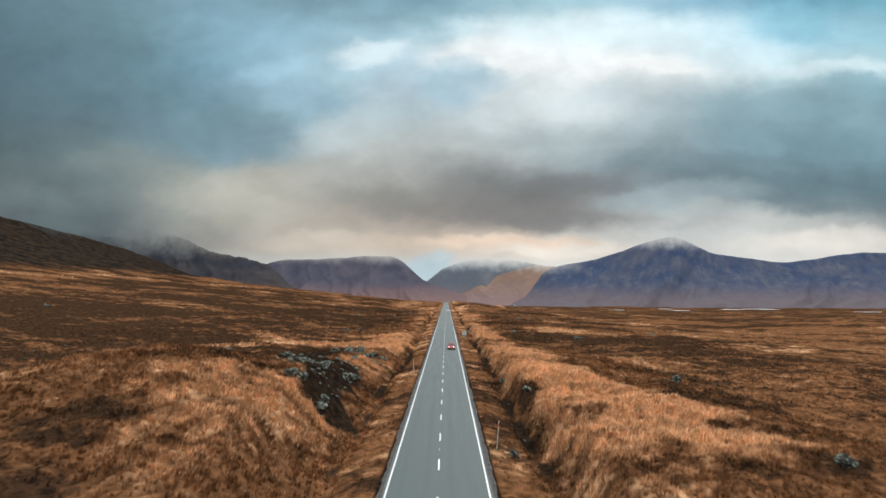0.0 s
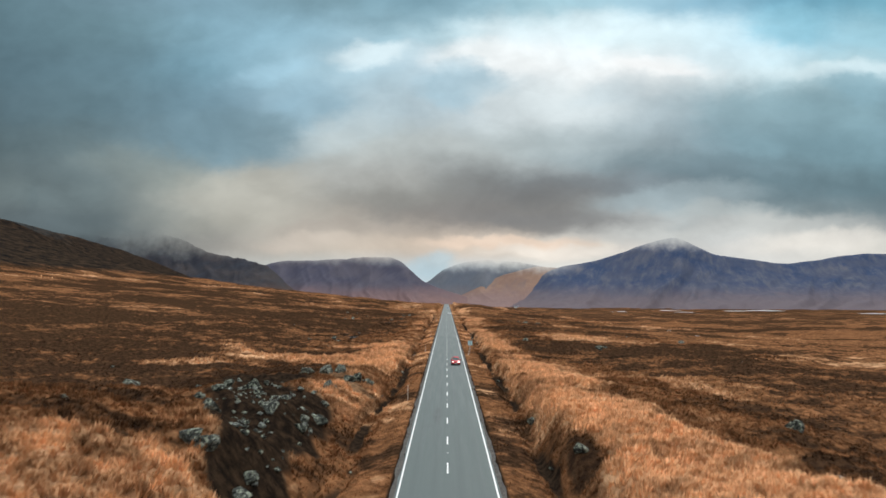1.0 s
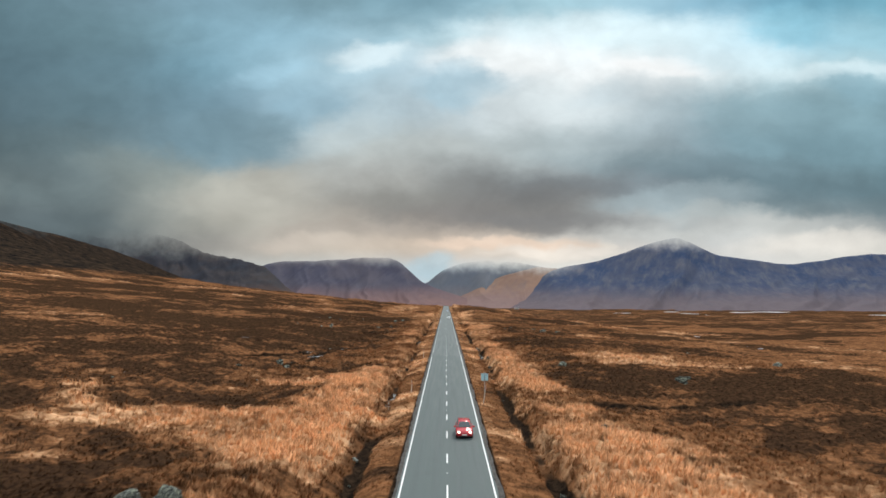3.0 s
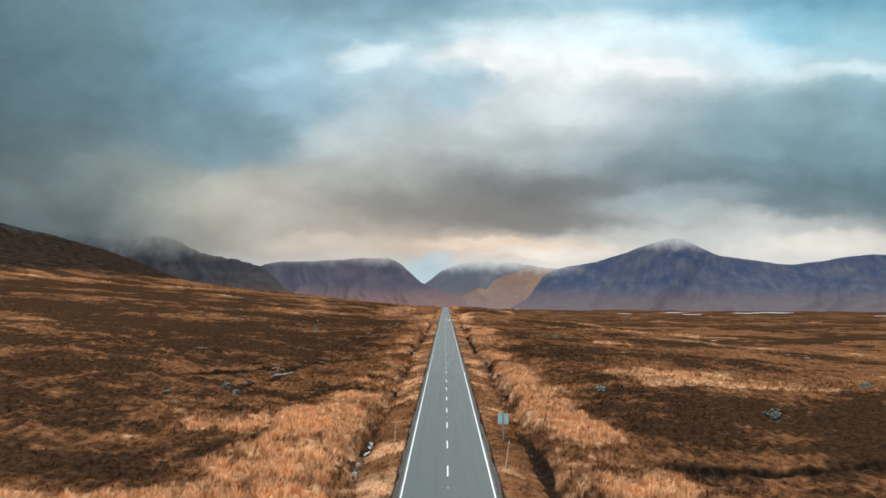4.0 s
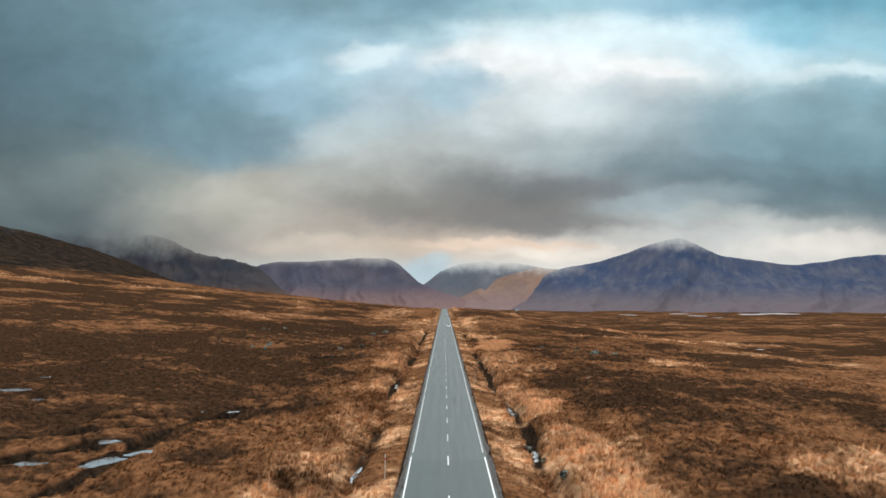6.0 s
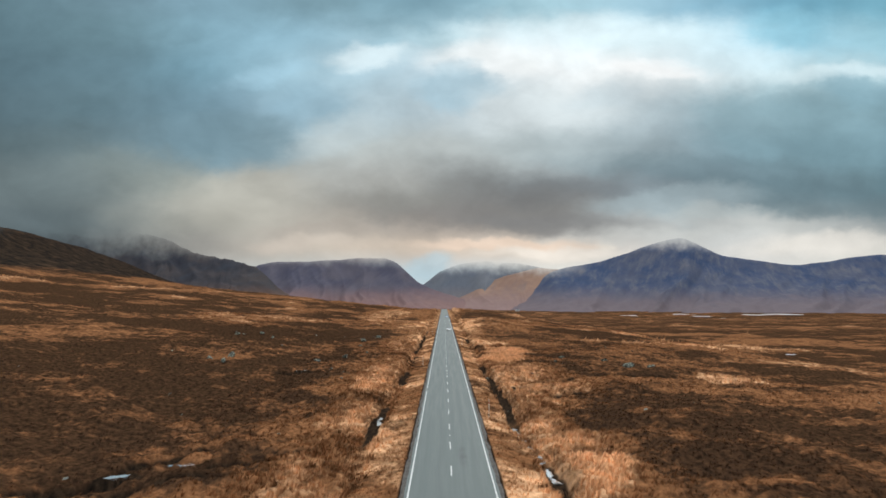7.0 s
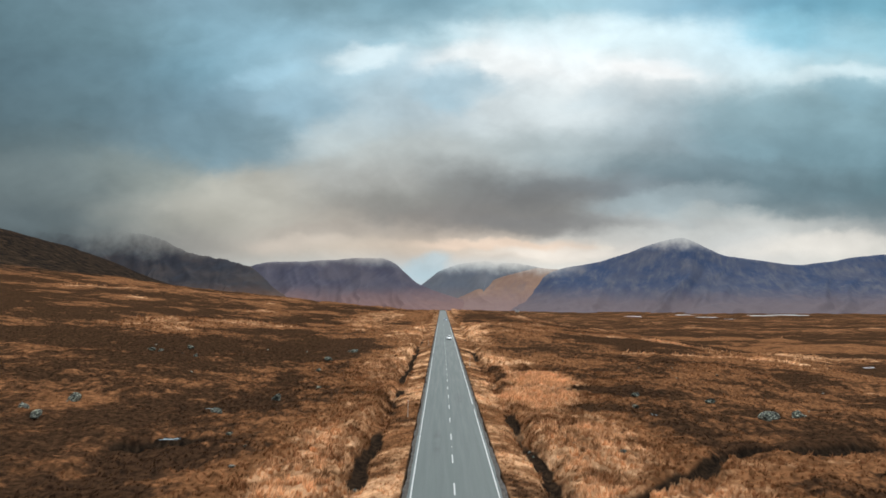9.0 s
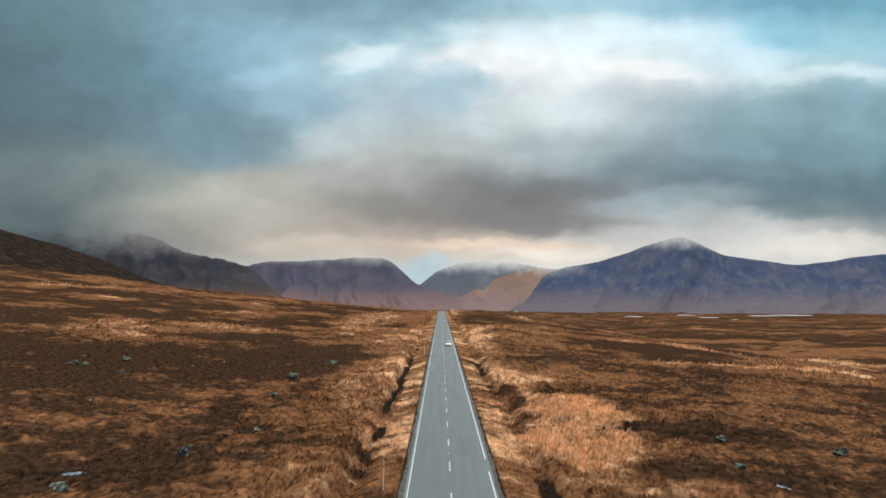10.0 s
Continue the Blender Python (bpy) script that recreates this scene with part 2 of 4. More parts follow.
def asphalt_material():
    m, t = mat_new("asphalt")
    p = place_(t)
    sep = nd(t, "ShaderNodeSeparateXYZ")
    plug(t, p, sep.inputs[0])
    x, y, _ = sep.outputs
    stretch = vmath(t, "MULTIPLY", p, (1.6, 0.05, 1.0))
    streak = noise_(t, stretch, 1.0, 4.0, 0.6)
    blot = noise_(t, p, 0.35, 4.0, 0.6)
    grit = noise_(t, p, 28.0, 3.0, 0.7)
    c = mix(t, step(t, streak, 0.3, 0.7), (0.049, 0.065, 0.064), (0.066, 0.085, 0.082))
    c = mix(t, step(t, blot, 0.58, 0.75, 0.0, 0.5), c, (0.050, 0.058, 0.060))
    # wheel tracks, polished darker, in both lanes
    lane = math_(t, "ABSOLUTE", math_(t, "SUBTRACT", math_(t, "ABSOLUTE", x), 1.72))
    track = step(t, math_(t, "ABSOLUTE", math_(t, "SUBTRACT", lane, 0.78)), 0.0, 0.45, 0.22, 0.0)
    c = mix(t, track, c, (0.046, 0.056, 0.058))
    # older, paler surfacing beyond the joint
    c = mix(t, step(t, math_(t, "ADD", y, math_(t, "MULTIPLY", grit, 0.3)), 230.6, 230.9, 0.0, 0.5), c, (0.078, 0.094, 0.091))
    # oil and repair stains
    for sx, sy, rx, ry in ((-1.1, 96.0, 0.6, 5.0), (1.55, 355.0, 0.8, 4.5), (-1.5, 327.0, 0.5, 6.0), (1.2, 262.0, 0.5, 4.0)):
        dx = math_(t, "DIVIDE", math_(t, "SUBTRACT", x, sx), rx)
        dy = math_(t, "DIVIDE", math_(t, "SUBTRACT", y, sy), ry)
        r = math_(t, "ADD", math_(t, "MULTIPLY", dx, dx), math_(t, "MULTIPLY", dy, dy))
        c = mix(t, math_(t, "MULTIPLY", step(t, r, 0.0, 1.4, 0.55, 0.0), step(t, blot, 0.3, 0.6)), c, (0.030, 0.034, 0.036))
    c = mix(t, step(t, grit, 0.4, 0.7, 0.0, 0.25), c, (0.13, 0.14, 0.14))
    bsdf(t, c, step(t, streak, 0.3, 0.7, 0.55, 0.7), 0.3, bump=grit, strength=0.25, dist=0.01)
    return m


def worn_paint(name, fade):
    m, t = mat_new(name)
    p = place_(t)
    wear = noise_(t, p, 7.0, 5.0, 0.7)
    rnd = nd(t, "ShaderNodeObjectInfo").outputs["Random"]
    c = mix(t, step(t, wear, 0.50, 0.70, 0.0, 0.55), (0.80, 0.80, 0.78), (0.30, 0.31, 0.31))
    c = mix(t, math_(t, "MULTIPLY", rnd, 0.3), c, (0.42, 0.43, 0.43))
    c = mix(t, step(t, wear, 0.30, 0.60, 0.25 * fade, fade), c, (0.17, 0.185, 0.185))
    bsdf(t, c, 0.6, 0.4)
    return m


def shoulder_material():
    m, t = mat_new("shoulder_grit")
    p = place_(t)
    a = noise_(t, p, 1.3, 5.0, 0.65)
    b = noise_(t, p, 14.0, 4.0, 0.7)
    c = mix(t, step(t, a, 0.35, 0.65), (0.030, 0.028, 0.027), (0.070, 0.062, 0.056))
    c = mix(t, step(t, b, 0.45, 0.75, 0.0, 0.5), c, (0.17, 0.14, 0.115))
    bsdf(t, c, 0.9, 0.2, bump=b, strength=0.5, dist=0.03)
    return m


def rock_material(name, pale):
    m, t = mat_new(name)
    p = place_(t)
    a = noise_(t, p, 1.1, 5.0, 0.6)
    b = noise_(t, p, 3.6, 6.0, 0.7)
    f = noise_(t, p, 11.0, 5.0, 0.7)
    rnd = nd(t, "ShaderNodeObjectInfo").outputs["Random"]
    c = mix(t, step(t, a, 0.38, 0.62), (0.018, 0.019, 0.016), (0.060, 0.062, 0.050))
    c = mix(t, step(t, rnd, 0.4, 1.0, 0.0, pale), c, (0.42, 0.44, 0.40))
    c = mix(t, step(t, b, 0.52, 0.60, 0.0, 0.9), c, (0.31, 0.33, 0.25))
    c = mix(t, step(t, f, 0.60, 0.68, 0.0, 0.9), c, (0.62, 0.64, 0.60))
    # crevice shade painted in: near black where the bump is low
    c = mix(t, step(t, b, 0.47, 0.40, 0.0, 0.9), c, (0.008, 0.009, 0.007))
    hgt = math_(t, "ADD", b, math_(t, "MULTIPLY", f, 0.4))
    bsdf(t, c, 0.95, 0.12, bump=hgt, strength=1.0, dist=0.25)
    return m


def water_material(name, colour, rough, metal):
    m, t = mat_new(name)
    n = noise_(t, place_(t), 2.2, 3.0, 0.5)
    w = bsdf(t, colour, rough, 1.0, bump=n, strength=0.10, dist=0.03)
    w.inputs["Metallic"].default_value = metal
    return m


def mountain_material(name, rock, slope, heath, cool):
    m, t = mat_new(name)
    p = place_(t)
    nrm = nd(t, "ShaderNodeSeparateXYZ")
    plug(t, nd(t, "ShaderNodeNewGeometry").outputs["Normal"], nrm.inputs[0])
    pz = nd(t, "ShaderNodeSeparateXYZ")
    plug(t, p, pz.inputs[0])
    a = noise_(t, p, 0.004, 6.0, 0.6)
    slant = nd(t, "ShaderNodeCombineXYZ")
    plug(t, math_(t, "MULTIPLY_ADD", pz.outputs[2], -0.8, pz.outputs[0]), slant.inputs[0])
    plug(t, math_(t, "MULTIPLY", pz.outputs[1], 0.3), slant.inputs[1])
    plug(t, math_(t, "MULTIPLY", pz.outputs[2], 0.2), slant.inputs[2])
    b = noise_(t, slant.outputs[0], 0.016, 7.0, 0.68)
    c = mix(t, step(t, a, 0.35, 0.65), rock, slope)
    c = mix(t, step(t, b, 0.45, 0.7, 0.0, 0.6), c, cool)
    lo = math_(t, "ADD", pz.outputs[2], math_(t, "MULTIPLY", math_(t, "SUBTRACT", a, 0.5), 130.0))
    c = mix(t, step(t, lo, -30.0, 120.0, 1.0, 0.0), c, heath)
    c = mix(t, step(t, b, 0.3, 0.5, 0.2, 0.0), c, mix(t, 1.0, c, (0.5, 0.5, 0.55), "MULTIPLY"))
    bsdf(t, c, 0.95, 0.05, bump=math_(t, "ADD", b, noise_(t, p, 0.012, 6.0, 0.65)), strength=0.3, dist=16.0)
    return m


def plain(name, colour, rough=0.5, spec=0.4, metal=0.0, vary=0.12, scale=6.0):
    m, t = mat_new(name)
    n = noise_(t, place_(t), scale, 4.0, 0.6)
    low = tuple(v * (1 - 2 * vary) for v in colour)
    c = mix(t, step(t, n, 0.3, 0.7), low, colour)
    bsdf(t, c, rough, spec, metal)
    return m


def lamp_glow(name, colour, strength):
    m, t = mat_new(name)
    b = bsdf(t, colour, 0.2, 0.6)
    b.inputs["Emission Color"].default_value = (*colour, 1)
    b.inputs["Emission Strength"].default_value = strength
    return m


def mist_material(name, lo, hi, grain):
    """Low cloud with a ragged foot: the sky's own cloud, thickening upwards."""
    m, t = mat_new(name)
    uv = nd(t, "ShaderNodeUVMap")
    uv.uv_map = "sheet"
    sep = nd(t, "ShaderNodeSeparateXYZ")
    plug(t, uv.outputs[0], sep.inputs[0])
    p = place_(t)
    n = noise_(t, p, grain, 5.0, 0.6)
    n2 = noise_(t, p, grain * 3.7, 5.0, 0.6)
    h = math_(t, "ADD", sep.outputs[1], math_(t, "MULTIPLY", math_(t, "SUBTRACT", n, 0.5), 0.45))
    h = math_(t, "ADD", h, math_(t, "MULTIPLY", math_(t, "SUBTRACT", n2, 0.5), 0.12))
    side = math_(t, "MULTIPLY", step(t, sep.outputs[0], 0.0, 0.25), step(t, sep.outputs[0], 0.75, 1.0, 1.0, 0.0))
    side = math_(t, "MULTIPLY", side, step(t, sep.outputs[1], 0.72, 1.0, 1.0, 0.0))
    alpha = math_(t, "MULTIPLY", step(t, h, lo, hi), side)
    grp = nd(t, "ShaderNodeGroup")
    grp.node_tree = CLOUDS
    plug(t, vmath(t, "NORMALIZE", vmath(t, "SUBTRACT", p, (-0.4, 140.0, 14.4))), grp.inputs[0])
    em, tr, mx = nd(t, "ShaderNodeEmission"), nd(t, "ShaderNodeBsdfTransparent"), nd(t, "ShaderNodeMixShader")
    plug(t, grp.outputs[0], em.inputs[0])
    plug(t, alpha, mx.inputs[0])
    t.links.new(tr.outputs[0], mx.inputs[1])
    t.links.new(em.outputs[0], mx.inputs[2])
    t.links.new(mx.outputs[0], nd(t, "ShaderNodeOutputMaterial").inputs[0])
    return m


M_MOOR, M_TUFT, M_ROAD, M_PAINT = ground_material(), tuft_material(), asphalt_material(), worn_paint("road_paint", 0.1)
M_FADED = worn_paint("faded_road_paint", 0.75)
M_SHOULDER, M_ROCK, M_STONE = shoulder_material(), rock_material("lichen_rock", 0.12), rock_material("pale_stone", 0.45)
M_POOL = water_material("bog_water", (0.80, 0.82, 0.84), 0.16, 0.85)
M_LAKE = water_material("lake_water", (0.38, 0.40, 0.42), 0.30, 0.7)

# ---------------------------------------------------------------- land form


def lattice(ix, iy, seed):
    h = (ix.astype(np.int64) * 374761393 + iy.astype(np.int64) * 668265263 + seed * 974711) & 0x7FFFFFFF
    h = ((h ^ (h >> 13)) * 1274126177) & 0x7FFFFFFF
    return ((h ^ (h >> 16)) & 0xFFFF) / 65535.0


def vnoise(x, y, seed):
    ix, iy = np.floor(x), np.floor(y)
    fx, fy = x - ix, y - iy
    fx, fy = fx * fx * (3 - 2 * fx), fy * fy * (3 - 2 * fy)
    a, b = lattice(ix, iy, seed), lattice(ix + 1, iy, seed)
    c, d = lattice(ix, iy + 1, seed), lattice(ix + 1, iy + 1, seed)
    return (a * (1 - fx) + b * fx) * (1 - fy) + (c * (1 - fx) + d * fx) * fy - 0.5


def fbm(x, y, size, octaves=4, seed=1, gain=0.5):
    total, amp = np.zeros_like(np.asarray(x, float)), 1.0
    for i in range(octaves):
        total = total + amp * vnoise(x / size + 17.3 * i, y / size - 9.1 * i, seed + i)
        amp, size = amp * gain, size / 2.03
    return total


def ease(lo, hi, v):
    k = np.clip((v - lo) / (hi - lo), 0, 1)
    return k * k * (3 - 2 * k)


def oval(x, y, cx, cy, rx, ry, turn=0.0):
    c, s = math.cos(radians(turn)), math.sin(radians(turn))
    dx, dy = x - cx, y - cy
    return np.sqrt(((dx * c + dy * s) / rx) ** 2 + ((dy * c - dx * s) / ry) ** 2)


def along(x, y, pts):
    """Distance from a broken line."""
    best = np.full(np.shape(x), 1e9)
    for (ax, ay), (bx, by) in zip(pts, pts[1:]):
        vx, vy = bx - ax, by - ay
        k = np.clip(((x - ax) * vx + (y - ay) * vy) / (vx * vx + vy * vy), 0, 1)
        best = np.minimum(best, np.hypot(x - ax - k * vx, y - ay - k * vy))
    return best


def near_spot(x, y, cx, cy, r):
    return np.nonzero((np.abs(x - cx) < r) & (np.abs(y - cy) < r))[0]


def near_line(x, y, pts):
    px, py = [p[0] for p in pts], [p[1] for p in pts]
    return np.nonzero((x > min(px) - 4) & (x < max(px) + 4) & (y > min(py) - 4) & (y < max(py) + 4))[0]


# bog pools: x, y, half-lengths, turn
POOLS = []


def pool(x, y, rx, ry, turn=0.0):
    POOLS.append((x, y, rx, ry, turn))


pool(-57.5, 253.6, 3.0, 1.6, 6)
pool(-63.3, 269.8, 1.6, 0.9, 8)
pool(-52.6, 251.5, 1.0, 0.8, 0)
pool(-45.1, 228.4, 1.2, 0.7, 20)
pool(-38.1, 228.6, 2.0, 0.7, 14)
pool(-34.6, 236.3, 1.1, 0.8, 10)
pool(-32.1, 231.2, 1.3, 2.6, -18)
pool(-30.6, 234.5, 0.9, 1.4, -30)
pool(-35.3, 220.1, 0.9, 0.6, 20)
pool(-27.7, 210.8, 1.5, 0.5, 8)
pool(-22.0, 212.0, 1.9, 1.0, 4)
pool(-26.1, 263.3, 1.2, 0.5, 20)
pool(-29.8, 258.6, 1.0, 0.5, 25)
pool(-31.5, 343.4, 1.0, 0.6, 0)
pool(26.0, 340.2, 0.5, 0.7, 0)
pool(-29.3, 326.1, 0.9, 0.5, 5)

# lochs on the low ground: x, y, level, half-lengths
LOCHS = ((850.0, 2000.0, 30.0, 24.0), (900.0, 2300.0, 30.0, 26.0), (700.0, 2440.0, 22.0, 26.0), (980.0, 2700.0, 36.0, 40.0), (2190.0, 4060.0, 60.0, 70.0),
         (1560.0, 2950.0, 60.0, 60.0), (1210.0, 2520.0, 34.0, 45.0), (1480.0, 2120.0, 40.0, 35.0),
         (110.6, 331.7, 1.0, 1.2), (119.2, 324.9, 1.5, 1.3), (123.5, 323.0, 1.0, 1.2), (118.9, 313.5, 1.0, 1.2), (180.0, 520.0, 3.0, 2.6))

GULLIES = (
    ((-24.8, 268.7), (-29.6, 262.4), (-32.6, 249.9), (-32.1, 241.0), (-31.0, 232.2), (-32.4, 223.8), (-34.6, 218.2), (-33.4, 209.1), (-31.5, 204.3), (-35.5, 201.0)),
    ((-34.5, 247.7), (-38.9, 237.9), (-44.1, 234.3)),
    ((-33.0, 237.5), (-37.1, 234.1), (-40.5, 228.4), (-47.0, 222.4)),
    ((-19.5, 207.5), (-16.8, 211.0), (-13.0, 214.0)),
    ((-31.5, 203.5), (-28.6, 204.1), (-25.0, 207.0)),
    ((-25.5, 213.5), (-22.5, 213.6), (-19.0, 213.0)),
    ((-46.0, 246.0), (-36.0, 252.0), (-28.0, 259.0), (-20.0, 265.0), (-14.0, 268.0)),
    ((-30.0, 250.0), (-24.0, 257.0), (-17.0, 261.0)),
    ((10.5, 305.0), (14.5, 311.0), (21.0, 315.8), (27.0, 323.0), (30.8, 325.3), (34.6, 323.9), (40.2, 326.3), (48.4, 331.1)),
    ((10.0, 364.7), (14.7, 368.0), (20.1, 362.6), (24.8, 360.9), (31.6, 361.9), (38.1, 360.8), (46.0, 358.0)),
    ((16.9, 298.2), (23.1, 304.1), (29.3, 306.2), (37.0, 303.0)),
    ((19.2, 167.3), (25.0, 167.1), (34.0, 169.7), (43.0, 170.5)),
    ((-33.0, 324.0), (-29.3, 326.5), (-26.0, 326.0)),
    ((-34.5, 343.0), (-29.0, 344.0)),
)


def tussock(x, y):
    """Round tussocks of grass, zero in the creases between them."""
    return np.abs(vnoise(x / 1.45, y / 1.45, 35)) + 0.6 * np.abs(vnoise(x / 0.9 + 5.1, y / 0.9, 36))


def hummock(x, y):
    """Rounded hummocks with creases between them, about zero."""
    return np.abs(vnoise(x / 27 + 0.3 * vnoise(x / 40, y / 40, 26), y / 27, 27)) + 0.5 * np.abs(vnoise(x / 12, y / 12, 28)) - 0.24


def moor(x, y):
    """The open moor away from the road."""
    left = np.maximum(0, -x - 31)
    fade = np.exp(-(np.maximum(0, y - 1100) / 900) ** 2)
    left = np.minimum(left, 960)
    hill = (0.085 * left + 1.15e-7 * left ** 3) * fade
    sink = -64 * (1 - np.exp(-np.maximum(y, 0) / 2200))
    shoulder = np.maximum(0, -x - 640)
    hill = hill + np.minimum(0.285 * shoulder, 86 + 0.05 * shoulder + 0.035 * shoulder * fbm(x, y, 160, 4, 61, 0.6)) * np.exp(-((y - 2000) / 620) ** 2)
    w = np.maximum(ease(12, 210, x), ease(950, 1600, y))
    z = hill + sink * w
    bank_l = 2.0 * ease(150, 118, y) + 0.6 * ease(300, 330, y) - 0.5 * ease(185, 205, y) * ease(300, 260, y)
    bank_r = 1.9 * ease(135, 105, y) + 0.5 * ease(150, 180, y) * ease(290, 250, y)
    z = z + np.where(x < 0, bank_l * ease(60, 24, -x), bank_r * ease(46, 22, x))
    far = ease(200, 900, np.hypot(x, y - 150))
    z = z + 6.0 * np.exp(-oval(x, y, -30, 64, 17, 21) ** 2)
    z = z + 5.0 * hummock(x, y) * far
    z = z + far * (2.5 + 1.5 * ease(40, 200, x)) * fbm(x, y, 85, 3, 25) + 1.5 * fbm(x, y, 34, 3, 11) + far * (6 - 4 * ease(40, 200, x)) * fbm(x, y, 190, 3, 21)
    z = z + 1.5 * fbm(x, y, 3.6, 3, 37) * ease(1.2, 0.8, oval(x, y, -19, 88, 8, 28, 17))
    z = z + 0.95 * fbm(x, y, 7.5, 2, 31) + 0.35 * fbm(x, y, 1.9, 2, 33) + 0.8 * (tussock(x, y) - 0.25)
    return z


ring = np.linspace(0, 6.2, 12)
LOCH_LEVELS = {(px, py): float(np.median(moor(px + rx * np.cos(ring), py + ry * np.sin(ring)))) + 0.002 * rx - 0.1 for px, py, rx, ry in LOCHS}
POOL_LEVELS = {(px, py): float(np.median(moor(px + 1.1 * rx * np.cos(ring), py + 1.1 * ry * np.sin(ring)))) - 0.15 for px, py, rx, ry, _ in POOLS}


def pool_level(px, py):
    return POOL_LEVELS[px, py]


def land(x, y):
    x, y = np.asarray(x, float), np.asarray(y, float)
    side = np.abs(x)
    wob = 1.3 * fbm(x * 0 + np.sign(x) * 50, y, 19, 4, 41)
    edge = 9.9 + wob + 1.3 * fbm(x * 0 + np.sign(x) * 90, y, 9, 2, 47)
    z = moor(x, y)
    # small knolls beside the road further on
    z = z + 4.0 * np.exp(-oval(x, y, 24, 545, 13, 34) ** 2) + 2.2 * np.exp(-oval(x, y, 78, 520, 34, 22) ** 2) + 2.4 * np.exp(-oval(x, y, 120, 610, 40, 30) ** 2) + 4.5 * np.exp(-oval(x, y, -34, 700, 26, 60) ** 2)
    verge = -0.10 - 0.45 * ease(4.3, 7.0, side) + 0.25 * fbm(x, y, 3.5, 3, 51)
    ditch = np.exp(-((side - 8.5 - wob * 1.1) / 0.95) ** 2) * (0.62 + 0.8 * fbm(x, y, 12, 2, 61)) * ease(560, 420, y)
    rise = np.where(x < 0, 0.6 + 5.0 * ease(150, 120, y), 0.5 + 1.2 * ease(140, 110, y))
    k = ease(edge - 1.1, edge + rise, side)
    rim = (verge - ditch) * (1 - k) + z * k
    level = ease(1000, 1250, y)
    z = rim * (1 - level) + z * level
    bed = ease(4.6, 3.85, side) * ease(1250, 1050, y)
    z = z * (1 - bed) - 0.12 * bed
    for hx, hy, rx, ry, deep in ((10.4, 71.3, 1.9, 1.9, 1.3), (9.2, 59.0, 1.2, 1.6, 0.8), (9.6, 88.0, 1.4, 1.8, 0.5)):
        z = z - deep * np.exp(-oval(x, y, hx, hy, rx, ry) ** 4)
    for pts in GULLIES:
        i = near_line(x, y, pts)
        a, b = x[i], y[i]
        z[i] -= 0.9 * ease(1.4, 0.5, along(a, b, pts) + 0.8 * fbm(a, b, 4, 2, 71))
    for px, py, rx, ry, turn in POOLS:
        i = near_spot(x, y, px, py, 3 * max(rx, ry))
        a, b = x[i], y[i]
        r = oval(a, b, px, py, rx, ry, turn) + 0.5 * fbm(a, b, 2.6, 2, 81)
        k = ease(1.25, 0.85, r)
        w = ease(2.4, 1.3, r)
        z[i] = (np.clip(z[i], pool_level(px, py) + 0.1, pool_level(px, py) + 0.45) * w + z[i] * (1 - w)) * (1 - k) + (pool_level(px, py) - 0.25) * k
    for lx, ly, rx, ry in LOCHS:
        level = LOCH_LEVELS[lx, ly]
        i = near_spot(x, y, lx, ly, 3 * max(rx, ry))
        a, b = x[i], y[i]
        k = ease(1.6, 1.0, oval(a, b, lx, ly, rx, ry) + 0.8 * fbm(a, b, rx * 0.8, 3, 91))
        z[i] = np.minimum(z[i], level + 0.4) * k + z[i] * (1 - k)
        k = ease(1.2, 0.9, oval(a, b, lx, ly, rx, ry))
        z[i] = z[i] * (1 - k) + (level - 0.02 * rx) * k
    return z


def spot(x, y):
    return float(land(np.array([float(x)]), np.array([float(y)]))[0])

# patches of pale grass (+) and dark heather (-): x, y, half-lengths, turn, amount
PATCHES = []


def patch(x, y, rx, ry, turn, amount):
    PATCHES.append((x, y, rx, ry, turn, amount))


patch(-65, 111, 15.1, 25.8, 0, -0.8)
patch(-22, 62, 5.3, 6.0, 0, -0.35)
patch(-17, 49, 8.5, 13.0, 0, 0.6)
patch(-25, 42, 3.4, 6.0, 0, -0.95)
patch(-22, 33, 1.6, 2.4, 0, -0.9)
patch(-22, 75, 4.5, 6.0, 0, -0.7)
patch(-48, 111, 9.0, 9.0, 0, -0.6)
patch(-7, 71, 2.1, 17.1, 0, -0.4)
patch(-35, 177, 21.2, 28.3, 0, 1)
patch(-14, 155, 8.0, 38.9, 0, 0.9)
patch(14, 57, 7.0, 20.6, 0, 0.9)
patch(20, 61, 9.0, 14.0, 0, 0.95)
patch(16, 79, 5.6, 15.7, 0, 1)
patch(17, 131, 6.6, 26.4, 0, 1)
patch(22, 47, 7.5, 10.0, 0, 0.9)
patch(10, 74, 1.7, 3.2, 0, -1)
patch(8, 61, 1.0, 1.4, 0, -1)
patch(8, 73, 2.8, 14.6, 0, -0.4)
patch(57, 145, 22.6, 26.1, 0, -0.8)
patch(30, 67, 6.0, 7.0, 0, -0.8)
patch(27, 41, 2.6, 3.2, 0, -0.9)
patch(28, 79, 3.1, 5.1, 0, -0.6)
patch(91, 173, 20.0, 16.3, 0, 0.6)
patch(38, 120, 8.1, 7.9, 0, 0.3)
patch(83, 144, 12.6, 12.8, 0, -0.8)
patch(-32, 154, 22.9, 18.3, 0, 0.8)
patch(-48, 132, 9.2, 6.4, 0, 0.6)
patch(-37, 114, 10.5, 8.0, 0, -1)
patch(-31, 97, 10.0, 9.0, 0, -0.85)
patch(-27, 119, 3.5, 6.9, 0, -0.9)
patch(-22, 87, 3.2, 4.7, 0, -0.9)
patch(-61, 162, 7.8, 14.3, 0, -0.6)
patch(-40, 181, 14.0, 14.3, 0, -0.8)
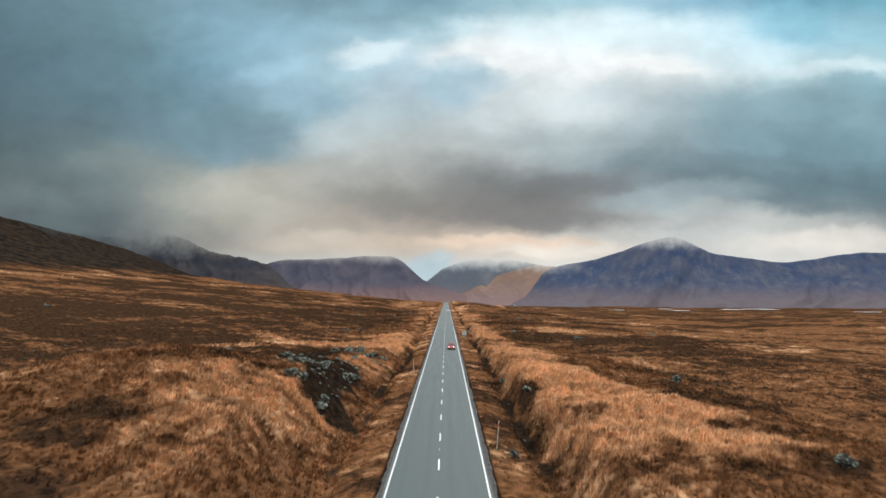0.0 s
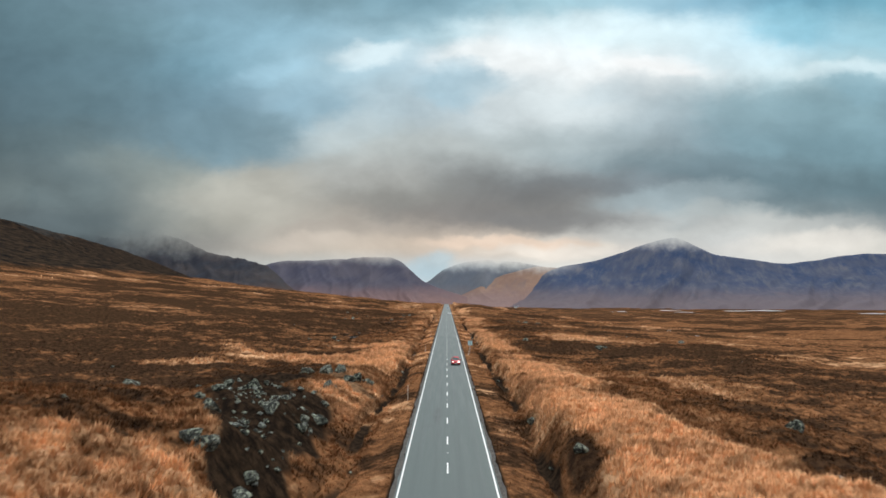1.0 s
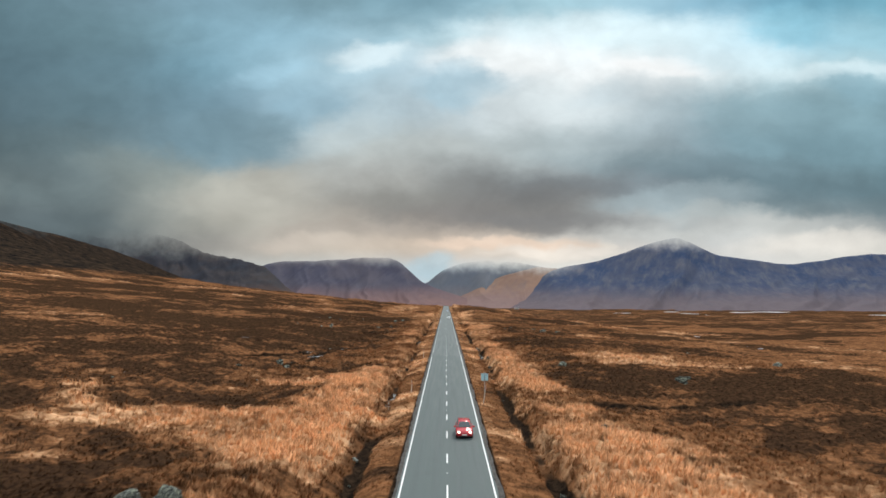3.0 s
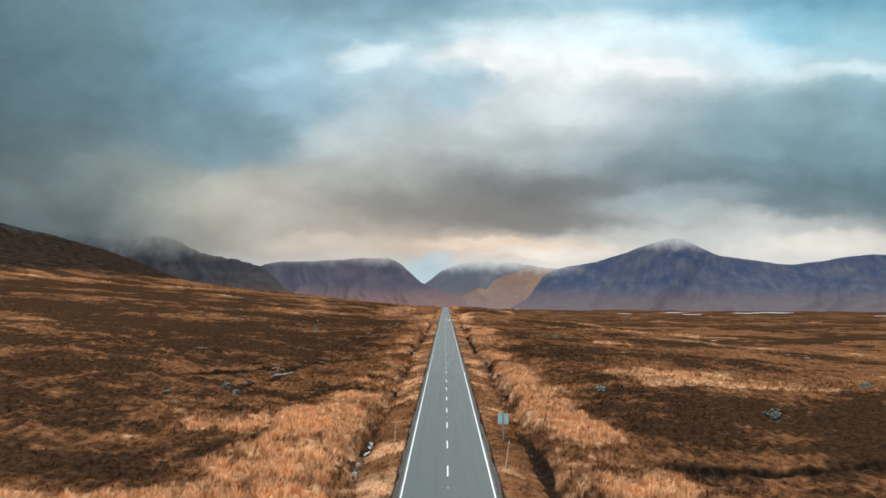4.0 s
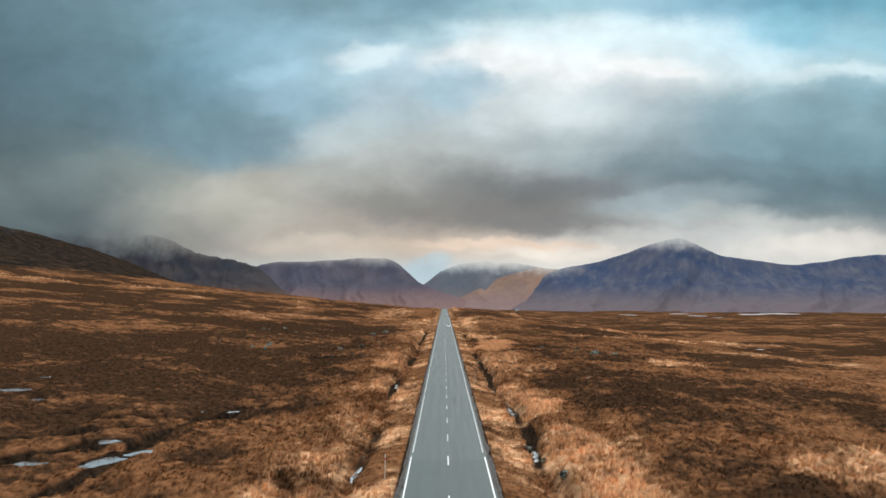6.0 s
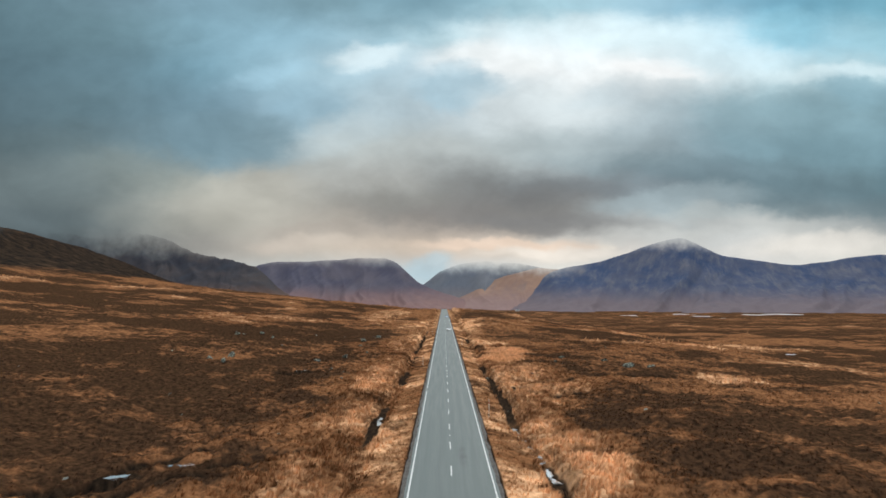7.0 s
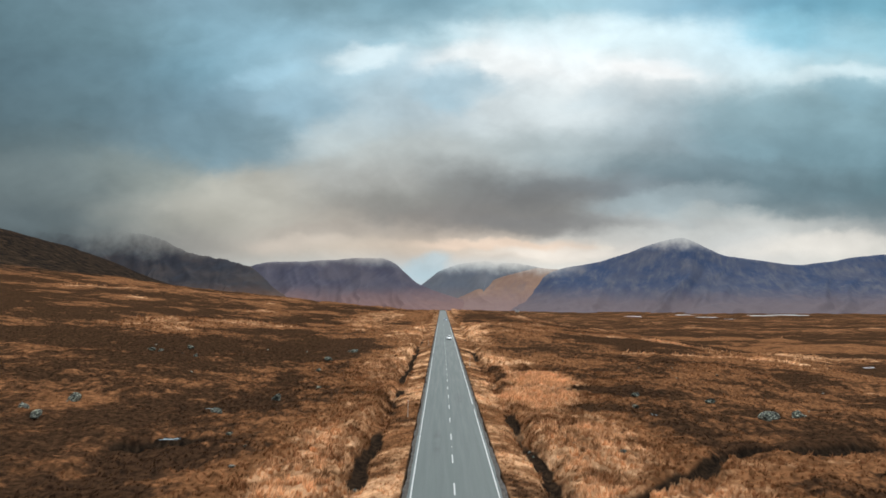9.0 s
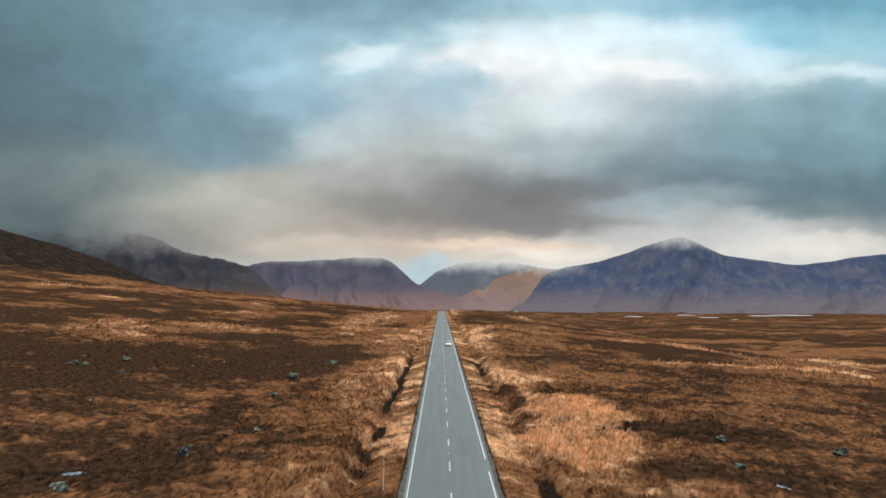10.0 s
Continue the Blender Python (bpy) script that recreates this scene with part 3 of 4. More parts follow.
patch(-11, 98, 3.6, 12.0, 0, -0.45)
patch(-9, 80, 3.5, 17.0, 0, -0.6)
patch(-14, 164, 7.0, 10.2, 0, 0.85)
patch(-14, 194, 6.7, 17.1, 0, 0.5)
patch(-33, 187, 13.5, 6.5, 0, -0.2)
patch(-34, 199, 15.0, 12.0, 0, -0.65)
patch(-20, 204, 6.0, 5.0, 0, -0.4)
patch(-27, 173, 7.1, 5.5, 0, -0.9)
patch(-37, 171, 6.8, 7.5, 0, -0.85)
patch(-24, 161, 6.5, 5.0, 0, -0.7)
patch(-46, 194, 4.4, 8.0, 0, -0.7)
patch(-63, 219, 14.4, 28.9, 0, -0.4)
patch(-24, 265, 9.9, 16.8, 0, -0.6)
patch(14, 183, 5.9, 13.8, 0, 1)
patch(12, 227, 4.2, 26.7, 0, 0.8)
patch(42, 223, 23.9, 12.5, 0, 0.75)
patch(13, 160, 5.6, 3.3, 0, 0.7)
patch(28, 188, 10.4, 11.6, 0, -0.85)
patch(22, 204, 5.9, 5.2, 0, -0.7)
patch(21, 168, 2.5, 1.4, 0, -0.8)
patch(46, 192, 5.9, 4.3, 0, -0.9)
patch(36, 182, 12.9, 6.2, 0, -0.6)
patch(24, 223, 6.2, 9.9, 0, -0.7)
patch(32, 275, 18.3, 28.8, 0, -0.8)
patch(66, 270, 19.5, 20.0, 0, -0.8)
patch(47, 213, 14.1, 3.6, 0, -0.6)
patch(118, 386, 39.4, 17.7, 0, 0.5)
patch(-12, 229, 4.2, 10.5, 0, 0.7)
patch(-11, 205, 6.2, 5.6, 0, 0.6)
patch(-35, 164, 12.0, 8.0, 0, -0.8)
patch(-29, 220, 4.3, 3.1, 0, 0.4)
patch(-24, 264, 6.2, 7.2, 0, -0.8)
patch(-37, 211, 5.3, 11.1, 0, -0.7)
patch(-49, 235, 11.3, 11.1, 0, -0.35)
patch(-68, 238, 14.0, 25.0, 0, -0.5)
patch(-40, 321, 13.0, 10.0, 0, -0.7)
patch(-30, 311, 10.0, 6.0, 0, -0.5)
patch(-43, 270, 15.2, 17.0, 0, -0.85)
patch(-27, 257, 9.7, 5.6, 0, -0.9)
patch(-12, 261, 5.7, 6.5, 0, 0.3)
patch(-12, 297, 4.3, 22.5, 0, 0.45)
patch(-39, 326, 22.6, 13.8, 0, -0.6)
patch(-62, 294, 6.6, 8.7, 0, 0.25)
patch(-58, 285, 7.4, 4.7, 0, -0.8)
patch(12, 261, 4.8, 12.6, 0, 0.75)
patch(16, 307, 9.7, 6.4, 0, 0.6)
patch(16, 363, 9.0, 29.3, 0, 0.9)
patch(60, 332, 8.5, 7.3, 0, 0.8)
patch(196, 575, 35.9, 26.1, 0, 0.7)
patch(24, 277, 7.5, 12.7, 0, -0.8)
patch(37, 282, 11.0, 8.4, 0, -0.9)
patch(47, 276, 7.5, 11.0, 0, -0.9)
patch(35, 334, 12.3, 12.5, 0, -0.8)
patch(64, 318, 21.6, 7.0, 0, -0.5)
patch(21, 261, 4.3, 4.6, 0, -0.6)
patch(-56, 379, 15.8, 31.2, 0, -0.8)
patch(-34, 350, 7.9, 13.1, 0, -0.8)
patch(-29, 372, 11.0, 15.3, 0, -0.5)
patch(-15, 388, 7.1, 22.3, 0, 0.5)
patch(-9, 354, 3.4, 14.2, 0, 0.55)
patch(-11, 342, 3.2, 4.7, 0, 0.4)
patch(-31, 433, 6.5, 17.8, 0, -0.6)
patch(-46, 419, 15.2, 11.3, 0, -0.5)
patch(-20, 338, 5.9, 3.4, 0, -0.3)
patch(-40, 639, 16.1, 128.6, 0, 0.7)
patch(13, 353, 4.5, 9.5, 0, 0.9)
patch(16, 381, 7.5, 7.6, 0, 0.8)
patch(10, 406, 5.3, 11.4, 0, 0.6)
patch(9, 342, 3.2, 2.6, 0, 0.5)
patch(29, 361, 10.4, 5.2, 0, -0.9)
patch(23, 346, 9.1, 7.2, 0, -0.7)
patch(37, 402, 15.6, 11.1, 0, -0.4)
patch(79, 425, 19.0, 18.1, 0, -0.45)
patch(10, 387, 1.8, 9.8, 0, -0.9)
patch(39, 353, 5.7, 8.1, 0, -0.7)
patch(104, 463, 24.7, 9.8, 0, 0.8)
patch(112, 524, 11.2, 28.7, 0, 0.6)
patch(8, 345, 1.1, 3.5, 0, -0.9)


def cover(x, y):
    """Ground cover: pale grass, dark heather, bare peat, each 0 to 1; some shade is put in."""
    side = np.abs(x)
    far = ease(250, 700, np.hypot(x, y - 150))
    n = fbm(x, y, 46, 4, 101, 0.55)
    n2 = fbm(x, y, 230, 3, 111, 0.55)
    g = 0.27 - 0.10 * ease(200, 280, y) - 0.38 * far + 0.85 * n + 0.5 * n2 * far + 0.5 * ease(26, 12, side) - 0.55 * ease(285, 300, y) * ease(420, 360, y) * ease(-15, -20, x)
    # heather far off and to the sides also carries haze and lens falloff
    h = 0.35 - 0.95 * n + 0.26 * ease(230, 300, y) * ease(430, 360, y) * ease(-14, -30, x) * ease(-100, -62, x) + 0.10 * ease(230, 280, y) * ease(430, 360, y) + 0.40 * ease(380, 850, y) * ease(-60, 60, x) + 0.10 * ease(500, 1000, y) + 0.12 * ease(22, 48, side) * (1 - far) + 0.10 * ease(62, 110, side) * (x < 0) + 0.35 * n2 - 0.45 * ease(24, 11, side)
    # more heather in the west, with lens corner darkening put into it
    west = ease(-18, -34, x) * ease(118, 150, y)
    h = h + 0.09 * west
    g = g - 0.05 * west
    # relief shading is put into the cover: straw on tops, heather in hollows
    lump = far * fbm(x, y, 85, 3, 25)
    hump = ease(170, 420, np.hypot(x, y - 150)) * fbm(x, y, 34, 3, 11)
    knob = hummock(x, y) * ease(170, 420, np.hypot(x, y - 150))
    g = g + 0.9 * lump + 1.1 * hump + 1.1 * knob - 0.16 * ease(140, 190, y)
    h = h - 1.0 * lump - 1.3 * hump - 1.5 * knob
    for px, py, rx, ry, turn, amount in PATCHES:
        i = near_spot(x, y, px, py, 2.2 * max(rx, ry))
        k = ease(1.25, 0.6, oval(x[i], y[i], px, py, rx, ry, turn) + 0.75 * fbm(x[i], y[i], 9, 3, 121))
        if amount > 0:
            g[i] = g[i] * (1 - k * amount) + k * amount * 1.0
            h[i] = h[i] * (1 - k * amount)
        else:
            g[i] = g[i] * (1 + k * amount)
            h[i] = h[i] * (1 + k * amount) - k * amount * 0.74
    even = 0.6 * ease(450, 1000, np.hypot(x, y - 150))
    g = g * (1 - even) + 0.30 * even
    h = h * (1 - even) + 0.50 * even
    high = ease(22, 60, moor(x, y))
    h = h + 0.25 * high + 0.10 * far
    g = g - 0.3 * high
    # shade in the creases is put in as less straw, more heather
    crease_shade = ease(0.26, 0.06, tussock(x, y)) * (1 - far)
    g = g - 0.32 * crease_shade
    h = h + 0.16 * crease_shade
    verge = ease(10.0, 8.6, side)
    g = g * (1 - verge) + verge * (0.26 + 0.25 * ease(120, 170, y) + 0.7 * fbm(x, y, 6, 3, 131))
    h = h * (1 - verge) + verge * (0.20 + 0.7 * fbm(x, y, 8, 3, 141) + 0.30 * ease(150, 120, y) * (x > 0))
    wob = 1.3 * fbm(x * 0 + np.sign(x) * 50, y, 19, 4, 41)
    b = ease(1.0, 0.25, np.abs(side - 8.5 - wob * 1.1) + 0.5 * fbm(x, y, 2.5, 2, 155)) * ease(560, 420, y) * (0.72 - 0.3 * ease(140, 120, y) * (x < 0) + 1.7 * fbm(x, y, 11, 3, 151))
    cut = np.abs(side - 9.7 - wob) / 0.7 + 1.2 * fbm(x, y, 5, 2, 161)
    b = np.maximum(b, ease(0.9, 0.3, cut) * ease(420, 300, y) * 0.5)
    b = np.maximum(b, ease(4.5, 4.05, side))
    for pts in GULLIES:
        i = near_line(x, y, pts)
        b[i] = np.maximum(b[i], ease(1.7, 0.5, along(x[i], y[i], pts) + 1.0 * fbm(x[i], y[i], 4, 2, 71)))
    for px, py, rx, ry, turn in POOLS:
        i = near_spot(x, y, px, py, 3 * max(rx, ry))
        b[i] = np.maximum(b[i], (0.55 + 0.9 * fbm(x[i], y[i], 1.8, 2, 83)) * ease(1.8, 1.0, oval(x[i], y[i], px, py, rx, ry, turn) + 0.7 * fbm(x[i], y[i], 2.6, 2, 81)))
    scree = along(x, y, ((-12, 63), (-14.5, 72), (-18, 86), (-22.5, 100), (-26, 112))) / (2.8 + 3.6 * ease(64, 90, y)) + 0.8 * fbm(x, y, 7, 3, 171)
    heap = along(x, y, ((-18, 119.5), (-12, 109))) / 3.0 + 0.8 * fbm(x, y, 4, 3, 173)
    b = np.maximum(b, np.maximum(0.85 * ease(1.25, 0.55, scree), 0.6 * ease(1.1, 0.6, heap)))
    return np.stack([np.clip(g, 0, 1), np.clip(h, 0, 1), np.clip(b, 0, 1), 1 - 0.95 * ease(30, 62, moor(x, y) - 8 * fbm(x, y, 60, 3, 181))], -1)


def mesh_from(name, verts, faces, material, smooth=True):
    """verts (n,3), faces (m,3) or (m,4) arrays."""
    me = bpy.data.meshes.new(name)
    verts, faces = np.asarray(verts, np.float32), np.asarray(faces, np.int32)
    k = faces.shape[1]
    me.vertices.add(len(verts))
    me.vertices.foreach_set("co", verts.ravel())
    me.loops.add(faces.size)
    me.loops.foreach_set("vertex_index", faces.ravel())
    me.polygons.add(len(faces))
    me.polygons.foreach_set("loop_start", np.arange(0, faces.size, k, dtype=np.int32))
    me.polygons.foreach_set("use_smooth", np.full(len(faces), smooth))
    me.update(calc_edges=True)
    me.validate()
    me.materials.append(material)
    return me


def grid_faces(nx, ny):
    i, j = np.meshgrid(np.arange(nx - 1), np.arange(ny - 1))
    a = (j * nx + i).ravel()
    return np.stack([a, a + 1, a + nx + 1, a + nx], -1)


def paint_cover(me, colours):
    at = me.attributes.new("cover", "FLOAT_COLOR", "POINT")
    at.data.foreach_set("color", np.asarray(colours, np.float32).ravel())


def spread(near, cell, growth, limit):
    out = [near]
    while out[-1] < limit:
        cell *= growth
        out.append(out[-1] + cell)
    return out


xs_half = list(np.concatenate([np.arange(0.0, 32.0, 0.33), np.arange(32.0, 56.0, 0.42)]))
xs_half += spread(56.0, 0.45, 1.038, 6500)
xs = np.array([-v for v in xs_half[:0:-1]] + xs_half)
ys = np.concatenate([-np.array(spread(20.0, 2.0, 1.3, 2500))[::-1] + 40.0, np.arange(20.5, 420.0, 0.42), np.array(spread(420.0, 0.55, 1.022, 5200))])
GX, GY = np.meshgrid(xs, ys)
GX, GY = GX.ravel(), GY.ravel()
ground_mesh = mesh_from("ground", np.stack([GX, GY, land(GX, GY)], -1), grid_faces(len(xs), len(ys)), M_MOOR)
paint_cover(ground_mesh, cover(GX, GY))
ground = tagged(new("ground", ground_mesh), "rust and straw coloured boggy moor with dark heather", "ground", kind="structure")


# ---------------------------------------------------------------- object helpers


def part(name, bm, material, parent=None, label="", smooth=False):
    me = bpy.data.meshes.new(name)
    bm.to_mesh(me)
    bm.free()
    me.materials.append(material)
    if smooth:
        for p in me.polygons:
            p.use_smooth = True
    ob = new(name, me)
    ob.parent = parent
    if label:
        ob["label"] = label
    return ob


def thing(name, m, label, category, group="", kind=""):
    ob = tagged(new(name), label, category, group, kind)
    ob.empty_display_size = 0.3
    ob.matrix_basis = m
    return ob


def box(sx, sy, sz, at=(0, 0, 0), bevel=0.0, segs=1):
    bm = bmesh.new()
    bmesh.ops.create_cube(bm, size=1, matrix=Matrix.Translation(at) @ Matrix.Diagonal((sx, sy, sz, 1)))
    if bevel:
        bmesh.ops.bevel(bm, geom=bm.edges[:], offset=bevel, segments=segs, affect="EDGES", profile=0.6)
    return bm


def tube(radius, depth, at=(0, 0, 0), axis="Z", segs=12, top=None, bevel=0.0):
    bm = bmesh.new()
    turn = {"Z": Matrix(), "X": Matrix.Rotation(radians(90), 4, "Y"), "Y": Matrix.Rotation(radians(90), 4, "X")}[axis]
    bmesh.ops.create_cone(bm, cap_ends=True, segments=segs, radius1=radius, radius2=radius if top is None else top, depth=depth,
                          matrix=Matrix.Translation(at) @ turn)
    if bevel:
        bmesh.ops.bevel(bm, geom=[e for e in bm.edges if len(e.link_faces) == 2 and any(len(f.verts) > 4 for f in e.link_faces)],
                        offset=bevel, segments=2, affect="EDGES")
    return bm


def loft(rings, closed=True):
    """Skin between rings of the same number of points, ends capped."""
    bm = bmesh.new()
    rows = [[bm.verts.new(p) for p in ring] for ring in rings]
    n = len(rows[0])
    for a, b in zip(rows, rows[1:]):
        for i in range(n):
            j = (i + 1) % n
            bm.faces.new((a[i], a[j], b[j], b[i]))
    if closed:
        bm.faces.new(rows[0][::-1])
        bm.faces.new(rows[-1])
    bmesh.ops.recalc_face_normals(bm, faces=bm.faces[:])
    return bm


# ---------------------------------------------------------------- road
ROAD_FROM, ROAD_TO = -60.0, 1060.0


def ribbon(x0, x1, y0, y1, z, thick, cell, ragged=0.0, seed=0):
    """A long low slab with slightly uneven long edges, following the road."""
    n = max(2, int((y1 - y0) / cell) + 1)
    yy = np.linspace(y0, y1, n)
    a = x0 + ragged * fbm(yy * 0 + 3.3, yy, 2.4, 3, 200 + seed)
    b = x1 + ragged * fbm(yy * 0 + 8.8, yy, 2.4, 3, 210 + seed)
    v = []
    for xx, zz in ((a, z - thick), (a, z), (b, z), (b, z - thick)):
        v.append(np.stack([xx, yy, np.full(n, zz)], -1))
    verts = np.concatenate(v)
    f = []
    for k in range(3):
        i = np.arange(n - 1)
        f.append(np.stack([k * n + i, (k + 1) * n + i, (k + 1) * n + i + 1, k * n + i + 1], -1))
    faces = list(map(tuple, np.concatenate(f)))
    faces += [(0, 3 * n, 2 * n, n), (n - 1, 2 * n - 1, 3 * n - 1, 4 * n - 1)]
    bm = bmesh.new()
    vs = [bm.verts.new(p) for p in verts]
    for q in faces:
        bm.faces.new([vs[int(i)] for i in q])
    bmesh.ops.recalc_face_normals(bm, faces=bm.faces[:])
    return bm


road = tagged(part("road", ribbon(-3.66, 3.66, ROAD_FROM, ROAD_TO, 0.0, 0.20, 0.6, 0.14), M_ROAD),
              "straight grey asphalt road with white lines", "road", kind="structure")
for sgn in (-1, 1):
    x0, x1 = sorted((sgn * 3.60, sgn * 4.02))
    part("shoulder", ribbon(x0, x1, ROAD_FROM, ROAD_TO, -0.035, 0.18, 0.7, 0.26, 5 + sgn), M_SHOULDER, road, "dark gritty road edge")

# edge lines, in stretches with worn gaps
for sgn, stretches in ((-1, ((-60, 103), (103.2, 231.5), (233.0, 268.0), (268.4, 302.0), (305.0, 330.0), (330.4, 420.0), (424.0, 640.0))),
                       (1, ((-60, 152), (152.2, 231.5), (233.2, 345.5), (349.5, 470.0), (470.5, 640.0)))):
    for y0, y1 in stretches:
        x = sgn * 3.45 + (0.06 if y0 > 232 else 0) * -sgn
        part("edge_line", ribbon(x - 0.06, x + 0.06, y0, y1, 0.008, 0.006, 2.0, 0.015, int(y0)), M_FADED if y0 > 232 else M_PAINT, road)
# centre dashes, three metres in nine; the count starts afresh at the joint
dash_mesh = {}
k = -9
while True:
    y = 47.9 + 9 * k + (2.3 if k > 19 else 0)
    k += 1
    if y > 640:
        break
    worn = y > 231
    if worn not in dash_mesh:
        d = part("centre_dash", box(0.12, 3.0, 0.006, (0, 0, 0.005), 0.002), M_FADED if worn else M_PAINT, road)
        dash_mesh[worn] = d.data
    else:
        d = new("centre_dash", dash_mesh[worn])
        d.parent = road
    d.location = (0, y, 0)
    if k % 3 == 1:
        s = part("reflective_stud", box(0.10, 0.13, 0.02, (0, y + 4.5, 0.01), 0.006), M_PAINT, road)

# ---------------------------------------------------------------- mountains


def skyline(xs_, pts):
    """A smooth profile through a few summits and cols."""
    p = np.array(pts, float)
    out = np.interp(xs_, p[:, 0], p[:, 1])
    wide = 4
    kern = np.hanning(2 * wide + 1)
    kern /= kern.sum()
    return np.convolve(np.pad(out, wide, mode="edge"), kern, mode="valid")


def mountain(name, depth, pts, reach, material, label, base=-75.0, rough=14.0, seed=1, gully=0.28, lean=0.0):
    """pts: x and height of the crest, at that distance ahead. reach: how far the slope runs out towards the viewer."""
    x0, x1 = pts[0][0], pts[-1][0]
    n, rows = 320, 80
    xx = np.linspace(x0, x1, n)
    crest = skyline(xx, pts) + rough * 0.5 * fbm(xx, xx * 0 + seed * 7.7, 150, 5, 300 + seed, 0.6)
    back = 14
    verts = []
    for j in range(rows + back):
        if j < rows:
            k = j / (rows - 1)              # 0 foot, 1 crest
            yy = depth - reach * (1 - k)
            fall = 0.10 * k + 0.90 * k ** 3.0
        else:
            k = 1 - (j - rows + 1) / back
            yy = depth + 140 * (1 - k)
            fall = k
        high = np.maximum(crest - base, 0)
        wander = 160 * fbm(xx, xx * 0 + yy, 420, 3, 380 + seed)
        ridge = 1 - 2 * np.abs(fbm(xx + lean * (1 - k) * reach + wander, xx * 0 + yy * 0.16, 240, 4, 320 + seed, 0.52))
        cut = gully * high * (1 - ridge) * (4.5 * k ** 1.6 * (1 - k)) * 1.5 if j < rows else 0
        z = base + high * fall - cut + rough * 0.35 * fbm(xx, xx * 0 + yy, 60, 4, 340 + seed) * min(1.0, 3 * (1 - k) if k > 0.6 else 1)
        verts.append(np.stack([xx * (1 - 0.85 * (depth - min(yy, depth)) / depth) + 40 * fbm(xx, xx * 0 + yy, 300, 2, 360 + seed) * (1 - k), np.full(n, yy), z], -1))
    me = mesh_from(name, np.concatenate(verts), grid_faces(n, rows + back), material)
    return tagged(new(name, me), label, "mountain", "mountains round the moor", "structure")


# distance haze is put into these base colours as blue, purple and grey
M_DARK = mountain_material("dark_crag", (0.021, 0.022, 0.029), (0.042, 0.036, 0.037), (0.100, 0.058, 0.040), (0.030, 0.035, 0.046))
M_BLUE = mountain_material("hazed_blue_rock", (0.026, 0.043, 0.088), (0.052, 0.060, 0.092), (0.100, 0.080, 0.090), (0.105, 0.102, 0.115))
M_PURPLE = mountain_material("hazed_heather_fell", (0.055, 0.054, 0.078), (0.080, 0.072, 0.090), (0.150, 0.092, 0.088), (0.085, 0.080, 0.104))
M_HAZY = mountain_material("hazed_grey_fell", (0.100, 0.110, 0.135), (0.130, 0.134, 0.150), (0.150, 0.118, 0.115), (0.115, 0.125, 0.150))
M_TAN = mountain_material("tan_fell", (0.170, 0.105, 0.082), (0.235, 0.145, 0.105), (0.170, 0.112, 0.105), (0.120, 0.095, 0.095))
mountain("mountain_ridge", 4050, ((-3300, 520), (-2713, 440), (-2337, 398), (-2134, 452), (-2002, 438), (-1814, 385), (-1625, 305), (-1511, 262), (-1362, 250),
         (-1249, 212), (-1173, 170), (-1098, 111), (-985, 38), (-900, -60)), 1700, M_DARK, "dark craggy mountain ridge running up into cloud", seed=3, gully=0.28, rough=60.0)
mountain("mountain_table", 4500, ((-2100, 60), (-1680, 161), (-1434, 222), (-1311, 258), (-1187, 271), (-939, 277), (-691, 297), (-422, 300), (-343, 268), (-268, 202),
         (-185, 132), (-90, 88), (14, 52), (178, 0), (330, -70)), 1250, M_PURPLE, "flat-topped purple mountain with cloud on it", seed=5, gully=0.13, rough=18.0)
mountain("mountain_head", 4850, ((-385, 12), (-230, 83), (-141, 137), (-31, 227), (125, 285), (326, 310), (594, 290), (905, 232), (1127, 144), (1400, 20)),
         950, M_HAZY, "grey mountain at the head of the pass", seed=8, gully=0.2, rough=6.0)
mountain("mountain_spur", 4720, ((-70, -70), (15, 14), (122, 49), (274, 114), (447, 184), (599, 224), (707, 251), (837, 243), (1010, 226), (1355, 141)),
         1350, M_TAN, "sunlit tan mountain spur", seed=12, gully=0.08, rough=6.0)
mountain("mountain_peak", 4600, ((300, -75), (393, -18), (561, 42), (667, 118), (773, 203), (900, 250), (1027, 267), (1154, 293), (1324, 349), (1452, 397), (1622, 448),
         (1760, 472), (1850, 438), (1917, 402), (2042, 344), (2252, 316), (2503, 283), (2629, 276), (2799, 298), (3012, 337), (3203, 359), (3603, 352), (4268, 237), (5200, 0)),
         2100, M_BLUE, "mountain with distance haze in its blue colour and a cloud-capped peak", seed=17, gully=0.09, lean=0.30, rough=14.0)


def mist(depth, x0, x1, z0, z1, lo, hi, grain, bend=0.0):
    n = 24
    xx = np.linspace(x0, x1, n)
    verts, uvs = [], []
    for k in (0, 0.5, 1):
        verts.append(np.stack([xx, depth - bend * np.sin(np.linspace(0, math.pi, n)) + 20 * k, np.full(n, z0 + k * (z1 - z0))], -1))
    me = mesh_from("cloud_bank", np.concatenate(verts), grid_faces(n, 3), mist_material("low_cloud", lo, hi, grain))
    layer = me.uv_layers.new(name="sheet")
    co = np.concatenate(verts)
    idx = np.empty(len(me.loops), np.int32)
    me.loops.foreach_get("vertex_index", idx)
    uv = np.stack([(co[idx, 0] - x0) / (x1 - x0), (co[idx, 2] - z0) / (z1 - z0)], -1)
    layer.data.foreach_set("uv", uv.astype(np.float32).ravel())
    ob = tagged(new("backdrop_cloud", me), "low grey cloud draped over the summits", "cloud", "low clouds", "structure")
    ob.visible_shadow = False
    return ob


mist(2700, -2700, -620, 112, 470, 0.17, 0.52, 0.006)
mist(3250, -1100, -60, 140, 330, 0.12, 0.75, 0.008)
